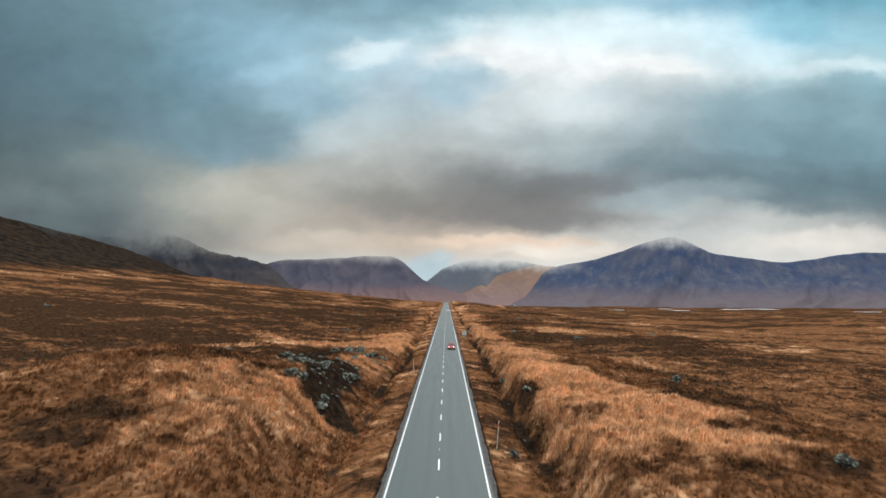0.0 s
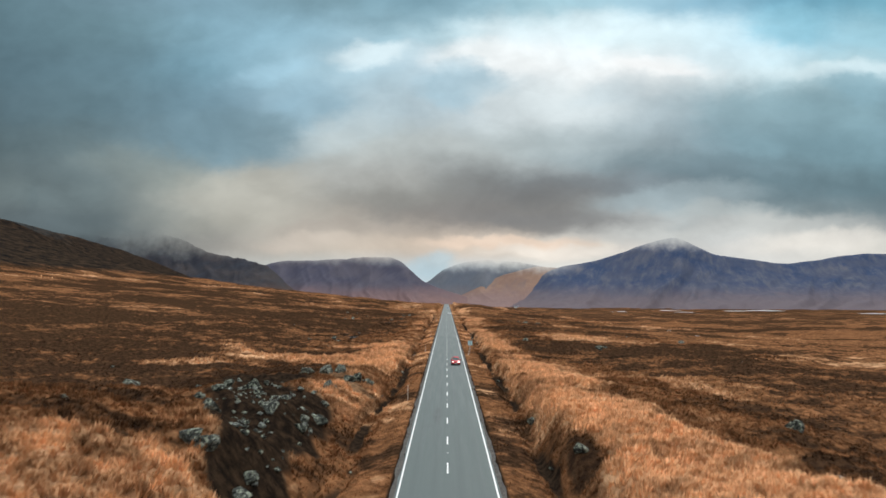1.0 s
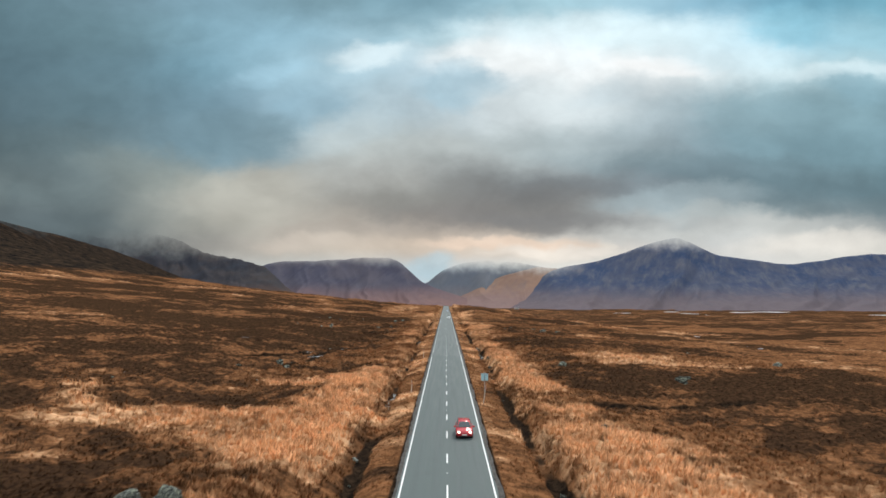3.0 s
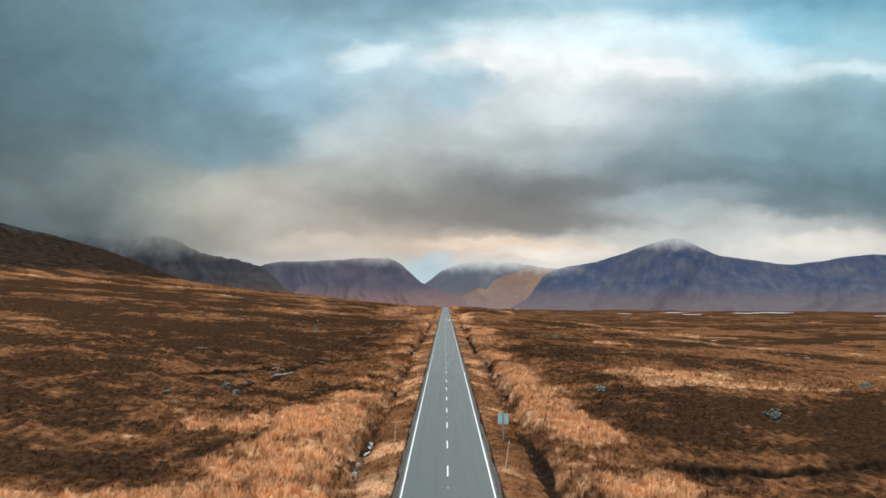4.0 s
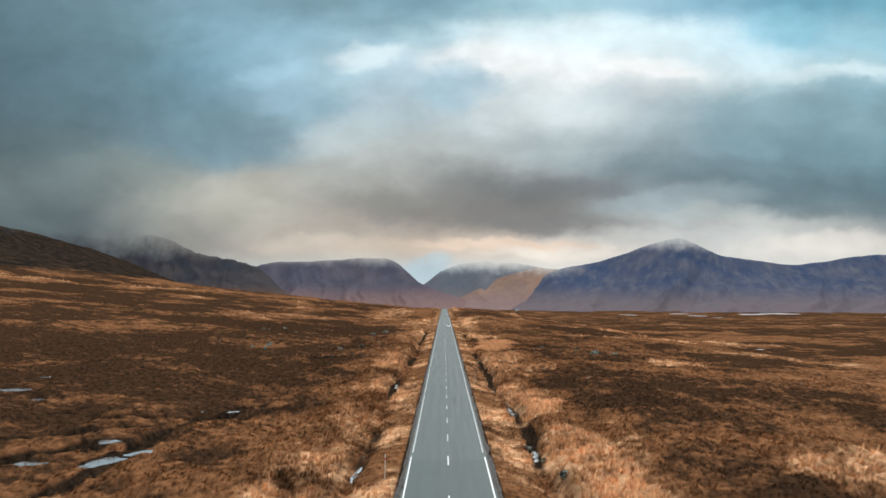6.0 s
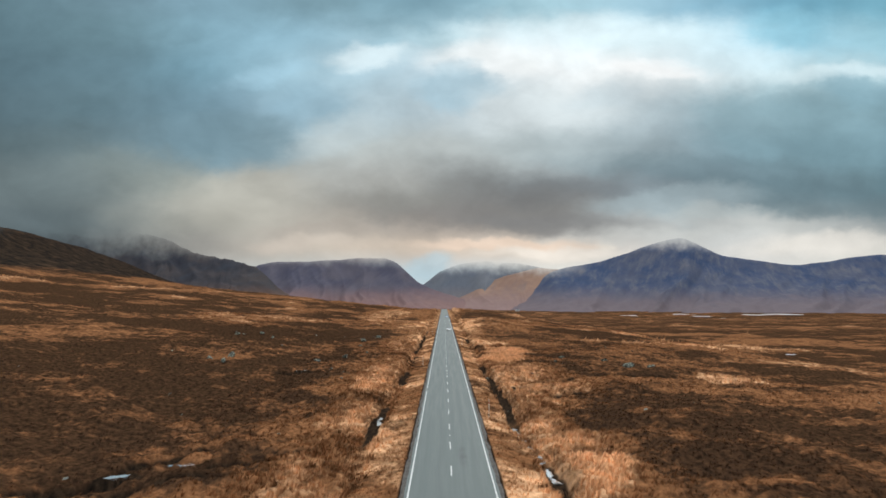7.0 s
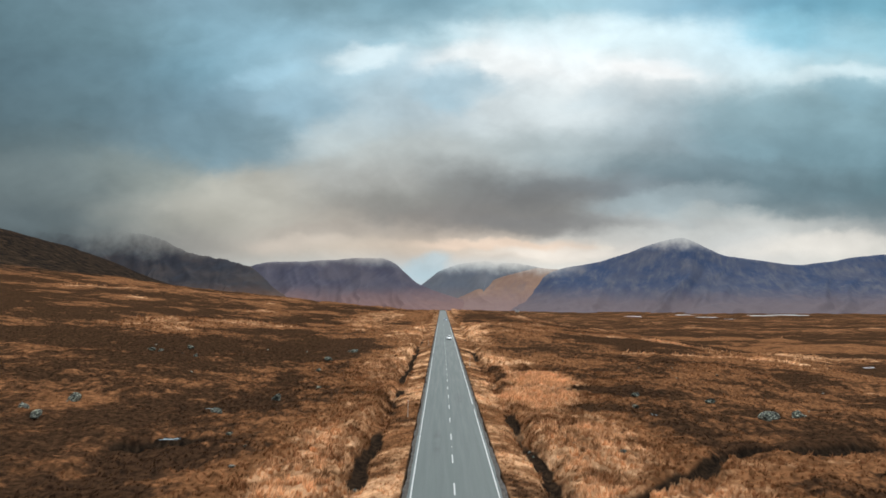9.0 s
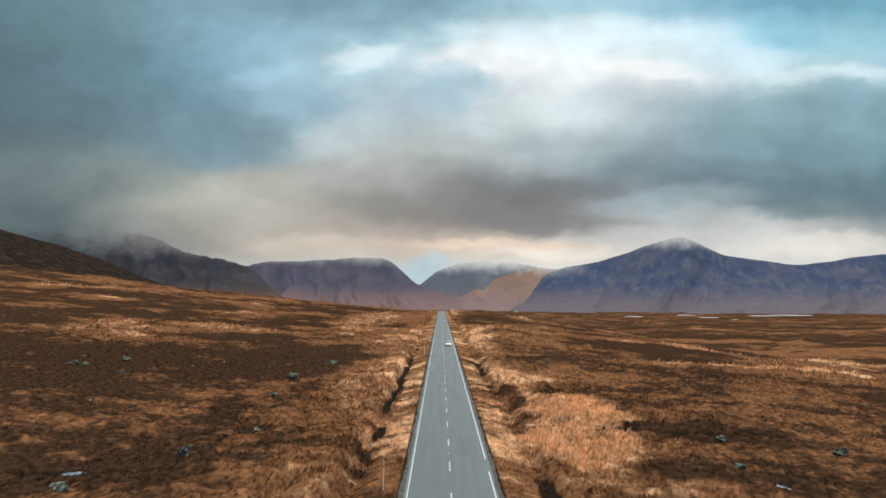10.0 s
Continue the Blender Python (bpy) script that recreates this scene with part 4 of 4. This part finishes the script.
mist(4000, -320, 950, 130, 370, 0.08, 0.60, 0.008)
mist(3200, 700, 1950, 210, 430, 0.16, 0.64, 0.010)
mist(1350, -1600, -620, 100, 320, 0.15, 0.55, 0.012)

# ---------------------------------------------------------------- water


def sheet(name, x, y, z, rx, ry, turn, material, label, category, seed=0):
    n = 40
    bm = bmesh.new()
    a0 = radians(turn)
    ring = []
    for i in range(n):
        a = 2 * math.pi * i / n
        r = 1.0 + 0.65 * noise.noise((math.cos(a) * 1.5 + seed * 1.31, math.sin(a) * 1.5, seed * 0.37)) + 0.45 * noise.noise((math.cos(a) * 4 + seed, math.sin(a) * 4, 2.5))
        px, py = rx * r * math.cos(a), ry * r * math.sin(a)
        ring.append((x + px * math.cos(a0) - py * math.sin(a0), y + px * math.sin(a0) + py * math.cos(a0)))
    top = [bm.verts.new((a, b, z)) for a, b in ring]
    low = [bm.verts.new((a, b, z - 0.25)) for a, b in ring]
    bm.faces.new(top)
    for i in range(n):
        bm.faces.new((low[i], low[(i + 1) % n], top[(i + 1) % n], top[i]))
    return tagged(part(name, bm, material), label, category, "pools on the moor", "structure")


for i, (px, py, rx, ry, turn) in enumerate(POOLS):
    sheet("water_pool", px, py, pool_level(px, py), rx, ry, turn, M_POOL, "still dark bog pool reflecting the sky", "pool", i + 1)
for i, (lx, ly, rx, ry) in enumerate(LOCHS):
    sheet("water_loch", lx, ly, LOCH_LEVELS[lx, ly], rx * 1.25, ry * 1.25, 0, M_LAKE, "pale loch lying on the low moor", "lake", i + 40)
# trickles in the ditches
trickle = random.Random(5)
for n, (x, y, run) in enumerate(((-7.8, 168, 4.0), (-7.8, 176, 7.0), (-9.4, 283, 4.0), (8.5, 276, 6.0), (8.9, 266, 6.0), (9.2, 259, 3.0), (9.5, 236, 3.0), (-9.3, 229, 3.0))):
    for i in range(4):
        ty = y + run * (i / 3 - 0.5) + trickle.uniform(-0.5, 0.5)
        across = np.linspace(x - 1.6, x + 1.6, 33)
        deep = land(across, np.full(33, ty))
        tx = float(across[int(np.argmin(deep))])
        sheet("water_trickle", tx, ty, float(deep.min()) + 0.07, trickle.uniform(0.16, 0.30), trickle.uniform(0.5, 1.3), trickle.uniform(-25, 25), M_POOL,
              "trickle of water in the roadside ditch", "stream", 70 + 4 * n + i)

# ---------------------------------------------------------------- boulders


def rock_mesh(seed, material, detail=2):
    bm = bmesh.new()
    bmesh.ops.create_icosphere(bm, subdivisions=detail + 1, radius=1.0)
    off = Vector((seed * 3.1, seed * 1.7, seed * 0.9))
    r = random.Random(seed)
    planes = []
    for i in range(11):
        n = Vector((r.gauss(0, 1), r.gauss(0, 1), r.gauss(0.3, 0.8))).normalized()
        planes.append((n, r.uniform(0.55, 0.85)))
    for v in bm.verts:
        d = v.co.normalized()
        k = 1 + 0.40 * noise.noise(d * 1.3 + off) + 0.30 * (0.35 - abs(noise.noise(d * 2.4 + off))) + 0.18 * (0.3 - abs(noise.noise(d * 5.5 + off)))
        v.co = d * k
        for n in planes:
            over = v.co.dot(n[0]) - n[1]
            if over > 0:
                v.co -= n[0] * over * 0.95
    me = bpy.data.meshes.new("boulder")
    bm.to_mesh(me)
    bm.free()
    me.materials.append(material)
    return me


ROCKS = [rock_mesh(i + 1, M_ROCK) for i in range(9)]
STONES = [rock_mesh(i + 21, M_STONE, 1) for i in range(6)]
rng = random.Random(7)


def boulder(x, y, size, tall=0.75, label="grey lichen-covered boulder half sunk in the moor", sink=0.33):
    ob = new("boulder" if size > 0.6 else "stone", rng.choice(ROCKS if size > 0.9 else STONES))
    ob.location = (x, y, spot(x, y) + size * tall * (0.5 - sink))
    ob.rotation_euler = (rng.uniform(-0.25, 0.25), rng.uniform(-0.25, 0.25), rng.uniform(0, 6.28))
    ob.scale = (size * rng.uniform(0.45, 0.62), size * rng.uniform(0.4, 0.55), size * tall * 0.5)
    return tagged(ob, label, "boulder" if size > 0.6 else "stone", "boulders and stones on the moor")


big = "large pale grey boulder among smaller stones"
for x, y, s, tall in ((-23.8, 100.5, 2.6, 1.15), (-20.7, 116.0, 2.3, 0.9), (-18.6, 119.5, 2.6, 0.75), (-16.4, 120.5, 1.9, 1.1), (-13.9, 112.0, 2.2, 0.8), (-12.9, 113.6, 1.7, 0.9),
                      (-11.8, 113.6, 1.8, 0.7), (-14.6, 63.6, 1.5, 0.9), (-15.6, 63.4, 1.5, 0.7), (-28.2, 79.9, 2.0, 0.6), (-18.0, 72.4, 1.6, 0.8), (-16.5, 86.7, 1.8, 0.8),
                      (-15.1, 78.0, 1.6, 0.6), (-12.6, 78.5, 1.3, 0.8), (-13.2, 82.0, 1.2, 0.8), (-12.4, 84.6, 1.5, 0.7), (-12.4, 63.0, 1.4, 0.6), (-12.5, 65.1, 1.2, 0.7),
                      (-22.1, 80.2, 1.2, 0.6), (-21.3, 82.7, 1.3, 0.7), (-15.3, 104.0, 1.7, 0.9), (-14.4, 103.4, 1.0, 0.6), (-25.5, 96.9, 1.4, 0.6), (-29.2, 111.4, 0.9, 0.9),
                      (-24.7, 109.1, 1.0, 1.0), (-19.9, 90.1, 1.5, 0.6), (-16.7, 88.9, 1.6, 0.6), (-31.1, 102.0, 1.0, 0.6), (-13.2, 91.6, 1.2, 0.7)):
    boulder(x, y, s, tall, big)
for x, y, s in ((41.7, 191.5, 2.6), (77.1, 225.5, 2.0), (23.6, 206.5, 2.4), (-32.6, 207.5, 2.2), (-33.6, 206.0, 1.8), (-32.0, 204.5, 1.4), (-39.3, 198.6, 1.3), (31.3, 81.5, 2.0),
                (6.4, 52.3, 1.1), (9.6, 216.0, 1.2), (41.2, 341.5, 2.2), (48.0, 346.0, 2.4), (49.5, 349.0, 1.6), (-28.6, 336.8, 1.5), (-49.4, 342.6, 2.0), (-52.4, 337.2, 1.2), (-26.6, 399.0, 2.2),
                (-54.8, 394.6, 1.4), (-63.8, 413.7, 2.0), (-69.8, 405.8, 1.8), (-68.0, 406.5, 1.4), (-19.9, 355.4, 1.1), (-24.2, 347.8, 1.6), (29.2, 357.4, 1.6), (25.6, 346.1, 1.2),
                (38.9, 352.5, 1.4), (-25.1, 380.8, 1.2), (-24.8, 427.2, 2.0), (-26.5, 428.5, 1.5), (44.5, 196.0, 1.6), (9.2, 91.9, 1.2), (10.4, 74.0, 1.3), (17.0, 150.5, 1.1), (8.4, 238.0, 1.0),
                (9.4, 233.0, 0.9), (9.9, 226.0, 1.2), (-47.6, 332.5, 1.6), (-8.4, 140.0, 0.8), (8.9, 131.0, 0.8), (27.0, 41.0, 1.7), (-136.0, 204.0, 3.2)):
    boulder(x, y, s, rng.uniform(0.55, 0.85))
for i in range(190):
    a, r = rng.uniform(0, 6.28), rng.uniform(0, 1) ** 0.5
    y = 86 + 21 * r * math.sin(a)
    x = -18 - 0.28 * (y - 86) + (2.6 + 0.12 * max(0, y - 64)) * r * math.cos(a)
    boulder(x, y, rng.choice((0.2, 0.25, 0.3, 0.35, 0.4, 0.5, 0.6, 0.8)), rng.uniform(0.5, 0.9), "small pale stone lying on dark peat")
for i in range(70):
    x, y = rng.choice((-1, 1)) * rng.uniform(11, 75), rng.uniform(45, 430)
    boulder(x, y, rng.uniform(0.25, 0.75), rng.uniform(0.5, 0.8), "small weathered stone in the rough grass")
for i in range(26):
    s = rng.choice((-1, 1))
    boulder(s * rng.uniform(8.0, 9.2), rng.uniform(48, 380), rng.uniform(0.2, 0.5), 0.7, "stone in the roadside ditch")

# ---------------------------------------------------------------- roadside posts and sign
M_POLE = plain("weathered_pole", (0.62, 0.56, 0.48), 0.7, 0.3, vary=0.2)
M_BAND = plain("red_reflector", (0.45, 0.03, 0.02), 0.4, 0.5)
M_STEEL = plain("galvanised_steel", (0.42, 0.46, 0.48), 0.45, 0.5, 0.6)
M_BRACE = plain("dark_steel", (0.05, 0.09, 0.12), 0.5, 0.4)
M_PANEL = plain("sign_back", (0.42, 0.66, 0.72), 0.5, 0.4, 0.0, 0.08, 2.0)


def snow_pole(x, y, tall, lean_x, lean_y):
    ob = thing("snow_pole", pose(x, y, spot(x, y) - 0.15, lean_y, lean_x, 0), "thin pale wooden snow pole standing on the verge", "pole", "snow poles along the road")
    part("shaft", tube(0.045, tall + 0.15, (0, 0, (tall + 0.15) / 2), top=0.038, segs=10), M_POLE, ob)
    part("band", tube(0.05, 0.16, (0, 0, tall - 0.22), segs=10), M_BAND, ob, "red reflective band")
    part("cap", tube(0.044, 0.05, (0, 0, tall + 0.17), top=0.02, segs=10), M_POLE, ob)


for x, y, tall, lx, ly in ((4.9, 53, 2.4, 5, 0), (-5.2, 106.5, 2.1, 0, 2), (4.9, 166, 2.4, 9, -3), (-5.3, 175, 1.9, 2, 0), (-5.3, 225, 2.0, 0, 1), (5.1, 281.5, 2.3, 0, 2),
                           (-5.4, 341, 2.2, 1, 0), (5.2, 398, 2.2, 2, 0), (-5.3, 460, 2.2, -1, 0)):
    snow_pole(x, y, tall, lx, ly)

z = spot(5.8, 176.8)
sign = thing("road_sign", pose(5.8, 176.8, z, 0, 0, -4), "square pale blue road sign on a steel post, seen from behind", "road sign")
part("post", tube(0.05, 3.1, (0, 0, 1.47), segs=12), M_STEEL, sign)
part("brace", box(0.14, 0.05, 1.0, (0, 0.035, 2.30), 0.006), M_BRACE, sign, "dark steel brace")
panel = part("panel", box(1.08, 0.02, 1.08, (0, 0.07, 2.30), 0.006), M_PANEL, sign, "flat pale blue panel")
for dz in (1.98, 2.62):
    part("rail", box(1.0, 0.03, 0.05, (0, 0.052, dz), 0.004), M_STEEL, panel)
    part("clamp", box(0.13, 0.12, 0.04, (0, 0, dz), 0.004), M_STEEL, sign)
part("footing", tube(0.16, 0.12, (0, 0, 0.02), top=0.13), M_SHOULDER, sign, "concrete footing")

# ---------------------------------------------------------------- cars
M_GLASS = plain("dark_car_glass", (0.02, 0.025, 0.03), 0.06, 0.8, vary=0.05)
M_TYRE = plain("tyre_rubber", (0.02, 0.02, 0.021), 0.85, 0.2)
M_RIM = plain("alloy_rim", (0.5, 0.5, 0.52), 0.35, 0.5, 0.8)
M_TRIM = plain("black_trim", (0.02, 0.02, 0.022), 0.6, 0.3)
M_PLATE = plain("plate_white", (0.7, 0.7, 0.66), 0.5, 0.3)
M_GLOW = lamp_glow("headlight_on", (1.0, 0.95, 0.85), 3.0)
M_CLEAR = plain("headlight_off", (0.6, 0.62, 0.64), 0.1, 0.8, 0.3)


def section(y, half, low, belt, tuck, n=5):
    """Rounded lower-body ring at y."""
    ring = []
    for x, z in ((half - tuck, low), (half, low + 0.14), (half + 0.01, (low + belt) / 2), (half - 0.02, belt - 0.10), (half - 0.10, belt)):
        ring.append((x, y, z))
    return ring + [(-x, yy, zz) for x, yy, zz in reversed(ring)]


def car(x, y, turn, paint, lights, label, tall=1.48, length=4.05):
    ob = thing("car", pose(x, y, 0.0, 0, 0, turn), label, "car", "cars on the road")
    f = -length / 2          # nose towards -y
    r = length / 2
    stations = ((f, 0.62, 0.36, 0.62, 0.05), (f + 0.10, 0.76, 0.24, 0.72, 0.08), (f + 0.35, 0.83, 0.20, 0.82, 0.08), (f + 0.95, 0.86, 0.19, 0.93, 0.07),
                (f + 1.4, 0.87, 0.19, 0.97, 0.06), (0.2, 0.875, 0.19, 0.97, 0.06), (r - 0.9, 0.87, 0.19, 0.99, 0.06), (r - 0.35, 0.84, 0.22, 1.0, 0.08),
                (r - 0.08, 0.78, 0.28, 0.98, 0.08), (r, 0.70, 0.36, 0.92, 0.05))
    bm = loft([section(*s) for s in stations])
    bmesh.ops.bevel(bm, geom=[e for e in bm.edges if e.is_manifold and e.calc_face_angle(0) > 0.6], offset=0.03, segments=2, affect="EDGES")
    body = part("body", bm, paint, ob, smooth=True)
    # cabin: roof and pillars in paint, glass set proud by a few millimetres

    def ring(yy, half, z):
        return (half, yy, z)
    ft, rt = f + 1.65, r - 0.55
    fb, rb = f + 0.98, r - 0.12
    base = [(-0.74, fb, 0.93), (0.74, fb, 0.93), (0.78, 0.2, 0.955), (0.74, rb, 0.97), (-0.74, rb, 0.97), (-0.78, 0.2, 0.955)]
    top = [(-0.56, ft, tall - 0.06), (0.56, ft, tall - 0.06), (0.60, 0.2, tall - 0.02), (0.55, rt, tall - 0.05), (-0.55, rt, tall - 0.05), (-0.60, 0.2, tall - 0.02)]
    bm = loft([base, top])
    bmesh.ops.bevel(bm, geom=[e for e in bm.edges if e.calc_face_angle(0) > 0.35], offset=0.05, segments=3, affect="EDGES")
    part("roof", bm, paint, body, smooth=True)

    def pane(name, a, b, c, d, push, inset=0.10):
        cen = (Vector(a) + Vector(b) + Vector(c) + Vector(d)) / 4
        nrm = (Vector(b) - Vector(a)).cross(Vector(d) - Vector(a)).normalized()
        if nrm.dot(cen - Vector((0, 0, 0.9))) < 0:
            nrm = -nrm
        q = [Vector(p) + (cen - Vector(p)) * inset for p in (a, b, c, d)]
        bm2 = loft([[p + nrm * push * -1 for p in q], [p + nrm * push for p in q]])
        part(name, bm2, M_GLASS, ob)
    pane("windscreen", base[0], base[1], top[1], top[0], 0.012)
    pane("rear_window", base[3], base[4], top[4], top[3], 0.012, 0.14)
    pane("side_window", base[1], base[2], top[2], top[1], 0.014, 0.16)
    pane("side_window", base[2], base[3], top[3], top[2], 0.014, 0.16)
    pane("side_window", base[5], base[0], top[0], top[5], 0.014, 0.16)
    pane("side_window", base[4], base[5], top[5], top[4], 0.014, 0.16)
    part("grille", box(0.80, 0.05, 0.14, (0, f + 0.03, 0.52), 0.01), M_TRIM, ob)
    part("lower_grille", box(1.0, 0.06, 0.14, (0, f + 0.06, 0.30), 0.02), M_TRIM, ob)
    part("number_plate", box(0.50, 0.02, 0.11, (0, f - 0.005, 0.42), 0.003), M_PLATE, ob)
    for sgn in (-1, 1):
        part("headlight", box(0.28, 0.24, 0.15, (sgn * 0.56, f + 0.13, 0.65), 0.05, 2), lights, ob)
        part("tail_light", box(0.16, 0.12, 0.30, (sgn * 0.70, r - 0.06, 0.80), 0.03), M_BAND, ob)
        mirror = part("wing_mirror", box(0.20, 0.09, 0.13, (sgn * 0.97, f + 1.25, 1.0), 0.03, 2), paint, ob)
        part("mirror_arm", box(0.12, 0.04, 0.04, (sgn * 0.86, f + 1.26, 0.96)), M_TRIM, mirror)
        for wy in (f + 0.78, r - 0.68):
            tyre = part("wheel", tube(0.31, 0.20, (sgn * 0.775, wy, 0.31), "X", 24, bevel=0.03), M_TYRE, ob)
            part("rim", tube(0.20, 0.02, (sgn * 0.882, wy, 0.31), "X", 16), M_RIM, tyre)
        part("door_seam", box(0.012, 0.012, 0.62, (sgn * 0.876, 0.15, 0.62)), M_TRIM, ob)
    return ob


M_RED = plain("red_car_paint", (0.42, 0.012, 0.018), 0.22, 0.6, vary=0.05)
M_WHITE = plain("white_car_paint", (0.78, 0.79, 0.80), 0.25, 0.6, vary=0.03)
M_SILVER = plain("silver_car_paint", (0.50, 0.58, 0.72), 0.25, 0.6, vary=0.03)
car(1.75, 147.0, 0, M_RED, M_GLOW, "red hatchback with its headlights on, driving on the road")
car(1.70, 486.0, 0, M_WHITE, M_CLEAR, "white hatchback on the road", 1.50, 4.2)
car(1.50, 690.0, 0, M_SILVER, M_CLEAR, "pale silver car far down the road", 1.55, 4.3)

# ---------------------------------------------------------------- far cottages
M_LIME = plain("limewash", (0.78, 0.77, 0.73), 0.9, 0.1)
M_SLATE = plain("slate_roof", (0.10, 0.11, 0.13), 0.7, 0.3)


def cottage(x, y, turn, size, label):
    z = spot(x, y)
    ob = thing("cottage", pose(x, y, z - 0.3, 0, 0, turn) @ Matrix.Scale(size, 4), label, "house", "cottages on the moor")
    wall = part("wall", box(9.0, 5.0, 3.0, (0, 0, 1.5)), M_LIME, ob)
    bm = loft([[(-4.8, -2.9, 2.85), (-4.8, 2.9, 2.85), (-4.8, 0.05, 4.9), (-4.8, -0.05, 4.9)], [(4.8, -2.9, 2.85), (4.8, 2.9, 2.85), (4.8, 0.05, 4.9), (4.8, -0.05, 4.9)]])
    roof = part("roof", bm, M_SLATE, ob)
    for sx in (-4.1, 4.1):
        part("chimney", box(0.7, 0.7, 1.4, (sx, 0, 5.2), 0.03), M_LIME, roof)
    for sx in (-2.8, 2.8):
        w = part("window", box(0.9, 0.06, 1.1, (sx, -2.52, 1.6), 0.01), M_GLASS, wall)
        part("sill", box(1.1, 0.14, 0.08, (sx, -2.56, 1.0)), M_LIME, w)
    part("door", box(0.9, 0.06, 2.0, (0, -2.52, 1.0), 0.01), M_TRIM, wall)


cottage(-412.0, 1030.0, 20, 0.42, "small white cottage far off on the hillside")
cottage(-330.0, 2500.0, -10, 1.3, "white cottage far off below the mountain")
cottage(380.0, 3300.0, 8, 2.0, "white farmhouse far off at the mountain's foot")

# ---------------------------------------------------------------- tufts of grass and heather


def tufts(name, count, x_in, x_out, y0, y1, label, seed, tall, blades):
    r = np.random.default_rng(seed)
    n = count
    x = r.uniform(x_in, x_out, n) * np.where(r.random(n) < 0.5, -1, 1)
    y = r.uniform(y0, y1, n)
    c = cover(x, y)
    keep = (c[:, 2] < 0.45 + 0.15 * r.random(n)) & (r.random(n) < 0.35 + 0.65 * np.maximum(c[:, 0], 0.6 * c[:, 1])) & (tussock(x, y) > 0.10 + 0.10 * r.random(n))
    x, y, c = x[keep], y[keep], c[keep]
    n = len(x)
    z = land(x, y)
    h = tall * (0.55 + 0.9 * r.random(n)) * (0.6 + 0.7 * c[:, 0]) * (1 - 0.35 * c[:, 1])
    h *= np.where(np.abs(x) < 7.5, 0.55, 1.0)
    m = n * blades
    X, Y, Z, H = (np.repeat(v, blades) for v in (x, y, z, h))
    ang = r.uniform(0, 2 * np.pi, m)
    root = 0.12 * r.random(m) * (H / tall + 0.4)
    out = H * r.uniform(0.15, 0.6, m)
    wide = H * r.uniform(0.10, 0.20, m)
    dx, dy = np.cos(ang), np.sin(ang)
    bx, by = X + dx * root, Y + dy * root
    tip = np.stack([bx + dx * out + 0.16 * H, by + dy * out - 0.10 * H, Z + H * r.uniform(0.7, 1.05, m)], -1)
    left = np.stack([bx - dy * wide, by + dx * wide, Z - 0.05], -1)
    right = np.stack([bx + dy * wide, by - dx * wide, Z - 0.05], -1)
    verts = np.stack([left, right, tip], 1).reshape(-1, 3)
    me = mesh_from(name, verts, np.arange(3 * m).reshape(-1, 3), M_TUFT, smooth=False)
    paint_cover(me, np.repeat(np.repeat(c, blades, 0), 3, 0))
    return tagged(new(name, me), label, "grass", kind="stuff")


tufts("grass_tufts", 190000, 4.25, 34, 32, 400, "wind-blown straw and rust coloured tufts of moor grass", 3, 0.40, 6)
tufts("near_grass_tufts", 70000, 7, 36, 34, 125, "thick straw coloured tussock grass", 8, 0.34, 6)
tufts("outer_grass_tufts", 110000, 34, 84, 50, 440, "tufts of rust coloured grass and dark heather", 4, 0.48, 4)
tufts("distant_grass_tufts", 60000, 4.8, 110, 395, 640, "tufts of rust coloured grass further along the road", 5, 0.55, 4)
tufts("far_heather", 80000, 30, 420, 420, 1150, "low clumps of heather and grass on the far moor", 6, 1.0, 3)
tufts("far_grass", 40000, 6, 110, 620, 1000, "low clumps of grass beside the far road", 7, 0.8, 3)
